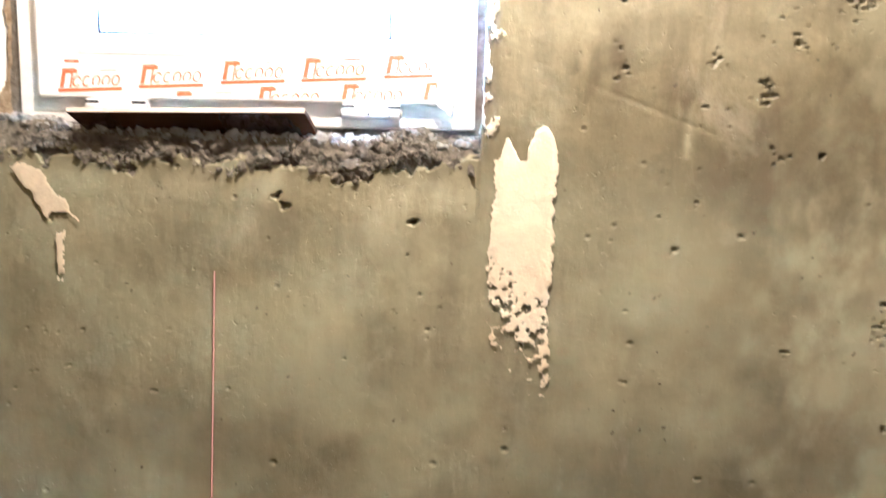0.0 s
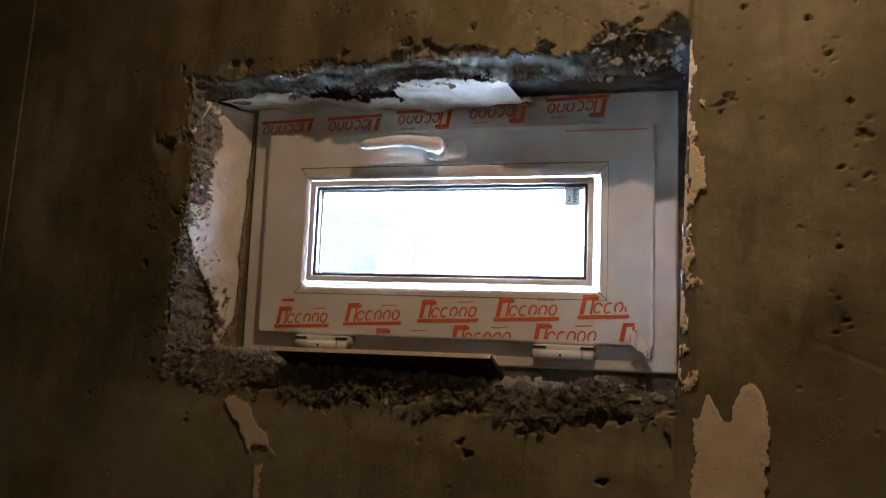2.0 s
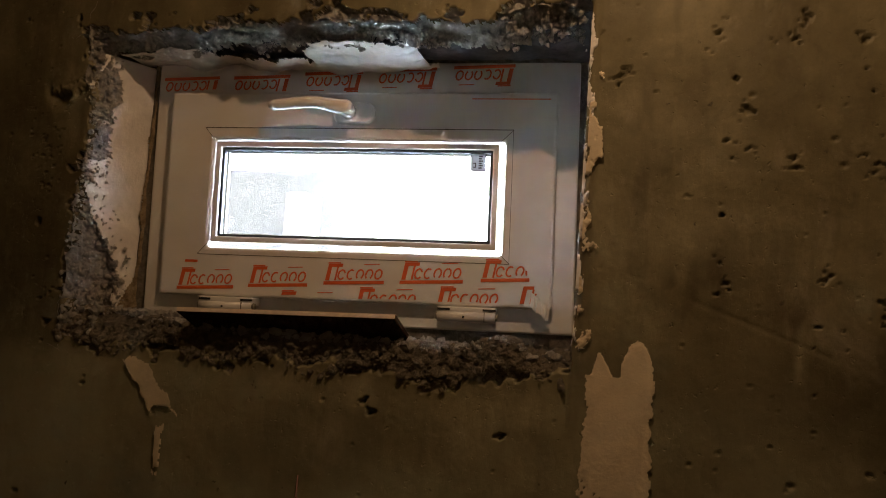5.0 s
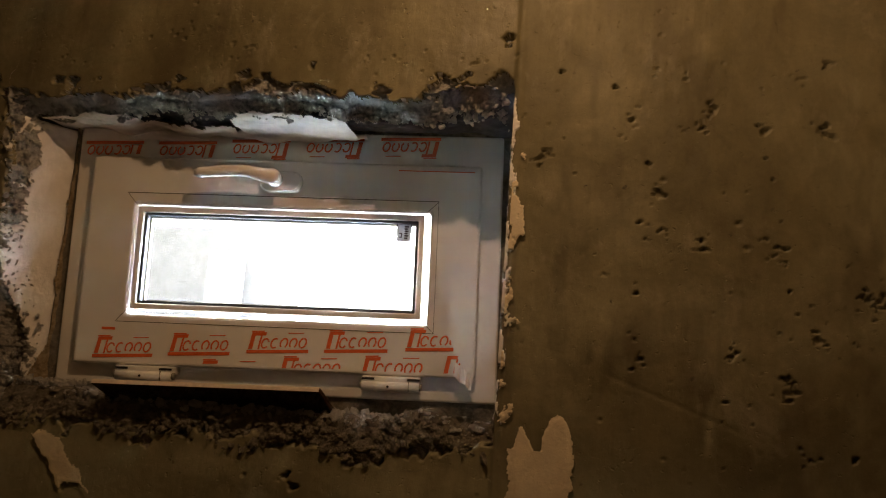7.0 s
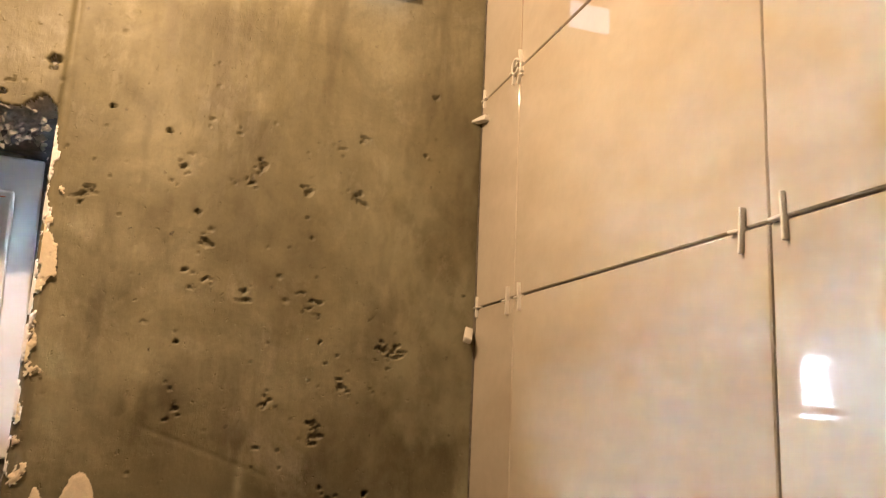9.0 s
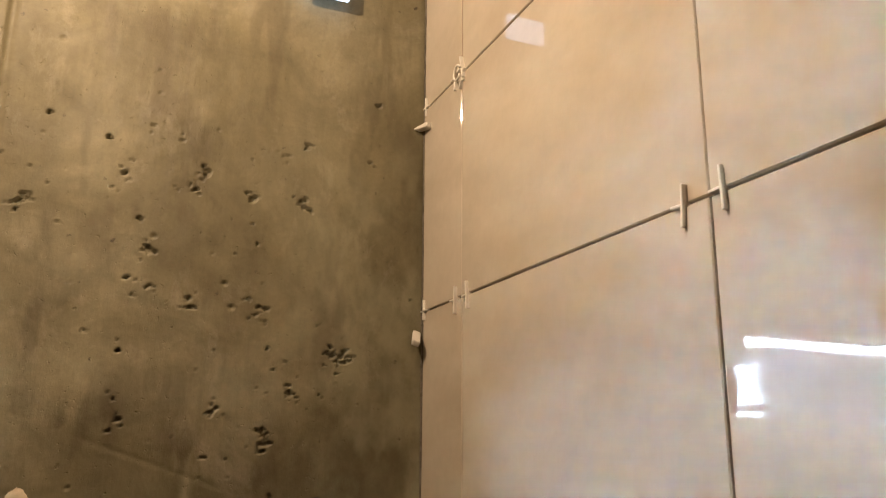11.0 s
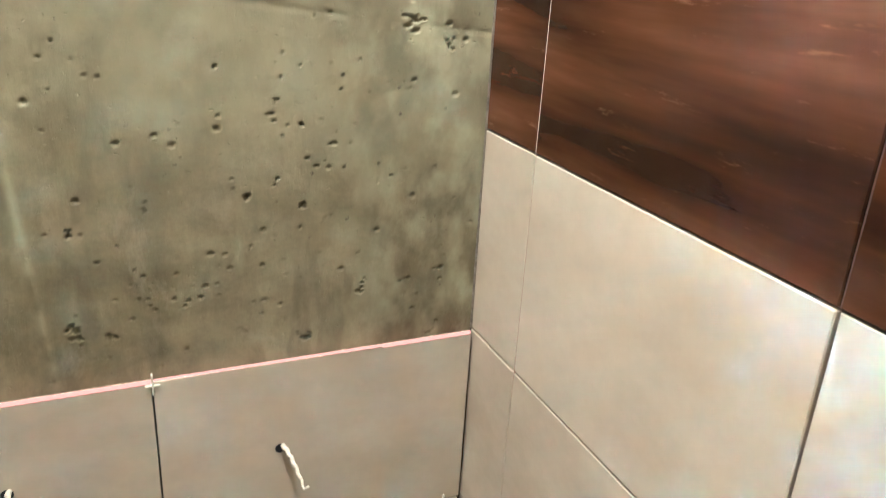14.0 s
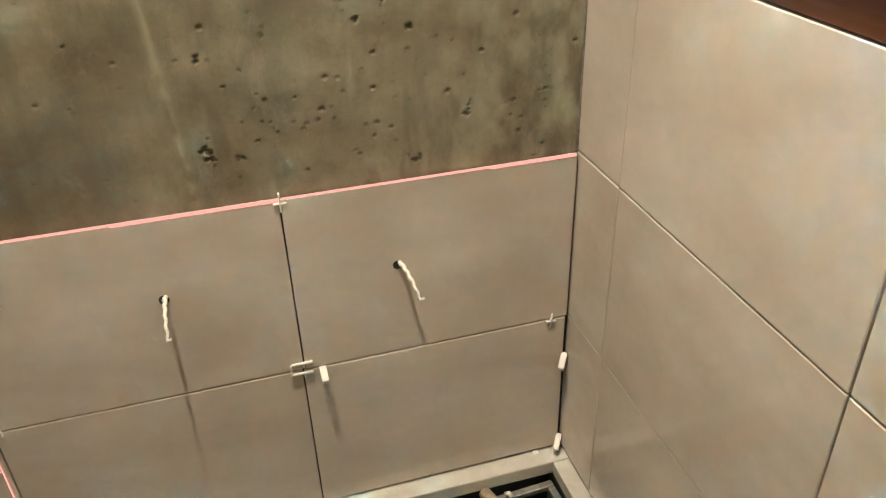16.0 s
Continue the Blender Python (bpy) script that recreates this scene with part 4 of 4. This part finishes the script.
for y, z, k, a in ((-0.010, 1.800, "cross", 0), (-0.118, 1.7975, "tee", 3), (-0.154, 1.7985, "tee", -4), (-0.548, 1.799, "tee", 4), (-0.590, 1.801, "tee", -2),
                   (-0.010, 2.101, "cross", 0), (-0.120, 2.098, "tee", 8), (-0.132, 2.100, "ring", 10), (-0.140, 2.106, "tee", -14), (-0.138, 2.089, "cross", 30),
                   (-0.008, 1.500, "cross", 0), (-0.116, 1.501, "tee", 0), (-0.151, 1.501, "tee", 2), (-0.547, 1.501, "tee", 0), (-0.600, 1.500, "cross", 90),
                   (-0.990, 1.80, "tee", 2), (-1.04, 1.80, "tee", -3), (-0.99, 1.50, "tee", 2)):
    spacer(k, Matrix.Translation((0.0, y, z)) @ E_ROT @ Euler((0, radians(a), 0)).to_matrix().to_4x4())
for x, z, k, a in ((-0.448, 0.594, "cross", 0), (-0.4495, 0.306, "bracket", 0),
                   (-0.034, 0.297, "cross", 8), (-0.893, 0.300, "ring", 60), (-0.893, 0.594, "cross", 0)):
    spacer(k, Matrix.Translation((x, -0.012, z)) @ Euler((0, radians(a), 0)).to_matrix().to_4x4())
for m in (Matrix.Translation((-0.010, 0.0, 2.069)) @ Euler((radians(4), radians(6), radians(14))).to_matrix().to_4x4(),
          Matrix.Translation((-0.008, 0.0, 1.770)) @ Euler((radians(38), radians(20), radians(-8))).to_matrix().to_4x4(),
          Matrix.Translation((-0.421, -0.012, 0.298)) @ Euler((radians(16), 0, 0)).to_matrix().to_4x4(),
          Matrix.Translation((-0.006, -0.014, 0.219)) @ Euler((radians(25), 0, radians(-35))).to_matrix().to_4x4(),
          Matrix.Translation((-0.006, -0.014, 0.026)) @ Euler((radians(25), 0, radians(-35))).to_matrix().to_4x4(),
          Matrix.Translation((-0.052, -0.014, -0.004)) @ Euler((radians(30), 0, 0)).to_matrix().to_4x4(),
          Matrix.Translation((-0.47, -0.014, -0.004)) @ Euler((radians(10), 0, radians(70))).to_matrix().to_4x4()):
    spacer("wedge", m)

for x, z, side in ((-0.288, 0.462, 1), (-0.623, 0.473, -0.1)):
    wire = empty("wire_tail", pose(x, -0.012, z), "white twisted wire end hanging from a drilled tile", "wire")
    pts = []
    for i in range(26):
        s = i / 25
        pts.append((side * 0.016 * s + 0.0009 * math.sin(s * 31), 0.004 - 0.068 * s + 0.0012 * math.cos(s * 27), 0.003 + 0.006 * math.sin(s * 3.1) - 0.030 * s ** 1.5))
    pts.append((pts[-1][0] + 0.005, pts[-1][1] - 0.003, pts[-1][2] + 0.005))
    part("strand", tube(pts, 0.0038, 8, 0.5), WIRE, wire)
    hole = bmesh.new()
    bmesh.ops.create_circle(hole, cap_ends=True, segments=18, radius=0.0075, matrix=Matrix.Translation((-0.002, -0.0006, 0.0)) @ Euler((radians(90), 0, 0)).to_matrix().to_4x4())
    part("drilled_hole", hole, GASKET, wire, "dark drilled hole")

# ---- shower tray shell below the tiles ----
tray = empty("shower_tray_frame", pose(0, 0, 0), "pale rim and black basin of an unfinished shower tray", "shower tray")
part("rim_back", box(-1.30, 0.004, -0.046, -0.004, -0.034, -0.004, 0.003), RIM, tray)
part("rim_side", box(-0.030, 0.004, -1.25, -0.0465, -0.034, -0.0045, 0.003), RIM, tray)
part("wall_back", box(-1.30, -0.030, -0.030, -0.024, -0.13, -0.030), BASIN, tray)
part("wall_side", box(-0.030, -0.024, -1.25, -0.030, -0.13, -0.030), BASIN, tray)
drain = empty("drain_frame", pose(-0.115, -0.131, -0.050, 0, 0, 3), "dusty steel drain frame in the black basin", "drain")
for b in ((-0.085, 0.085, 0.062, 0.076, -0.006, 0.006), (-0.085, 0.085, -0.076, -0.062, -0.006, 0.006), (-0.085, -0.071, -0.061, 0.061, -0.006, 0.006), (0.071, 0.085, -0.061, 0.061, -0.006, 0.006)):
    part("bar", box(*b, 0.002), STEEL, drain)
for b in ((-0.08, -0.075), (0.075, 0.08)):
    part("foot", box(b[0], b[1], -0.07, 0.07, -0.080, -0.006), STEEL, drain)
stick = tagged(part("wooden_stick", tube([(-0.166, -0.050, -0.034), (-0.150, -0.100, -0.032), (-0.120, -0.22, -0.032)], 0.0115, 10), WOOD), "short pale wooden stick in the basin", "stick")
chip = tagged(part("plaster_crumb", tube([(-0.128, -0.060, -0.042), (-0.123, -0.064, -0.037), (-0.119, -0.070, -0.042)], 0.005, 6), SPACER), "white plastic crumb on the drain frame", "crumb")

# pale grout in the joint beside the corner strip
part("grout_line", box(0.0005, 0.006, -0.1351, -0.1329, 0.90, 1.50), BISCUIT, wall_east, "pale grout line")
for z0, z1 in ((0.0, 0.8995), (1.5005, ROOM_H)):
    part("grout_line", box(0.0016, 0.006, -0.1349, -0.1331, z0, z1), BROWN_GROUT, wall_east, "brown grout line")
part("grout_line", box(0.0026, 0.006, -0.5755, -0.5725, 0.90, 1.50), DARK_GROUT, wall_east, "dark grout line")

part("grout_line", box(0.0010, 0.006, ROOM_S, -0.004, 1.1987, 1.2013), BROWN_GROUT, wall_east, "brown grout line")
part("corner_fill", box(-0.0015, 0.004, -0.0035, 0.003, 0.60, ROOM_H), MORTAR, wall_east, "mortar in the corner joint")

# ---- tiles, one by one ----
PY, PZ, GAP = 0.4435, 0.300, 0.0022


def tile_mesh(w, h, material, bevel=0.0012):
    bm = box(-w / 2, w / 2, 0, 0.008, -h / 2, h / 2, bevel, 1)
    me = from_bm(bm, "tile")
    me.materials.append(material)
    return me


cache = {}
rnd = random.Random(11)


def lay(parent, m, w, h, material):
    key = (round(w, 4), round(h, 4), material.name)
    if key not in cache:
        cache[key] = tile_mesh(w - GAP, h - GAP, material)
    ob = new("tile", cache[key])
    ob.parent = parent
    tilt = Euler((radians(rnd.uniform(-0.18, 0.18)), 0, radians(rnd.uniform(-0.22, 0.22)))).to_matrix().to_4x4()
    ob.matrix_basis = m @ Matrix.Translation((0, rnd.uniform(-0.0004, 0.0004), 0)) @ tilt


cols = [(0.0, -0.134), (-0.134, -0.574)] + [(-0.574 - PY * k, -0.574 - PY * (k + 1)) for k in range(4)]
for row in range(9):
    z0, z1 = row * PZ, min((row + 1) * PZ, ROOM_H)
    for a, b in cols:
        b = max(b, ROOM_S)
        if a - b < 0.01:
            continue
        material = BROWN if row in (3, 4) else BEIGE
        lay(wall_east, Matrix.Translation((0.0, (a + b) / 2, (z0 + z1) / 2)) @ E_ROT, a - b, z1 - z0, material)
low = empty("tiled_dado", pose(0, 0, 0), "two courses of beige tiles freshly set below the bare plaster", "tiles", kind="structure")
part("adhesive_bed", box(ROOM_W, -0.001, -0.0035, 0.03, -0.2, 0.585), ADHESIVE, low)
for row in range(2):
    for k in range(4):
        start = -0.003 if row else -0.006
        a, b = start - 0.4455 * k, start - 0.4455 * (k + 1)
        lay(low, Matrix.Translation(((a + b) / 2, -0.012, row * PZ + PZ / 2)), a - b, PZ, BEIGE)
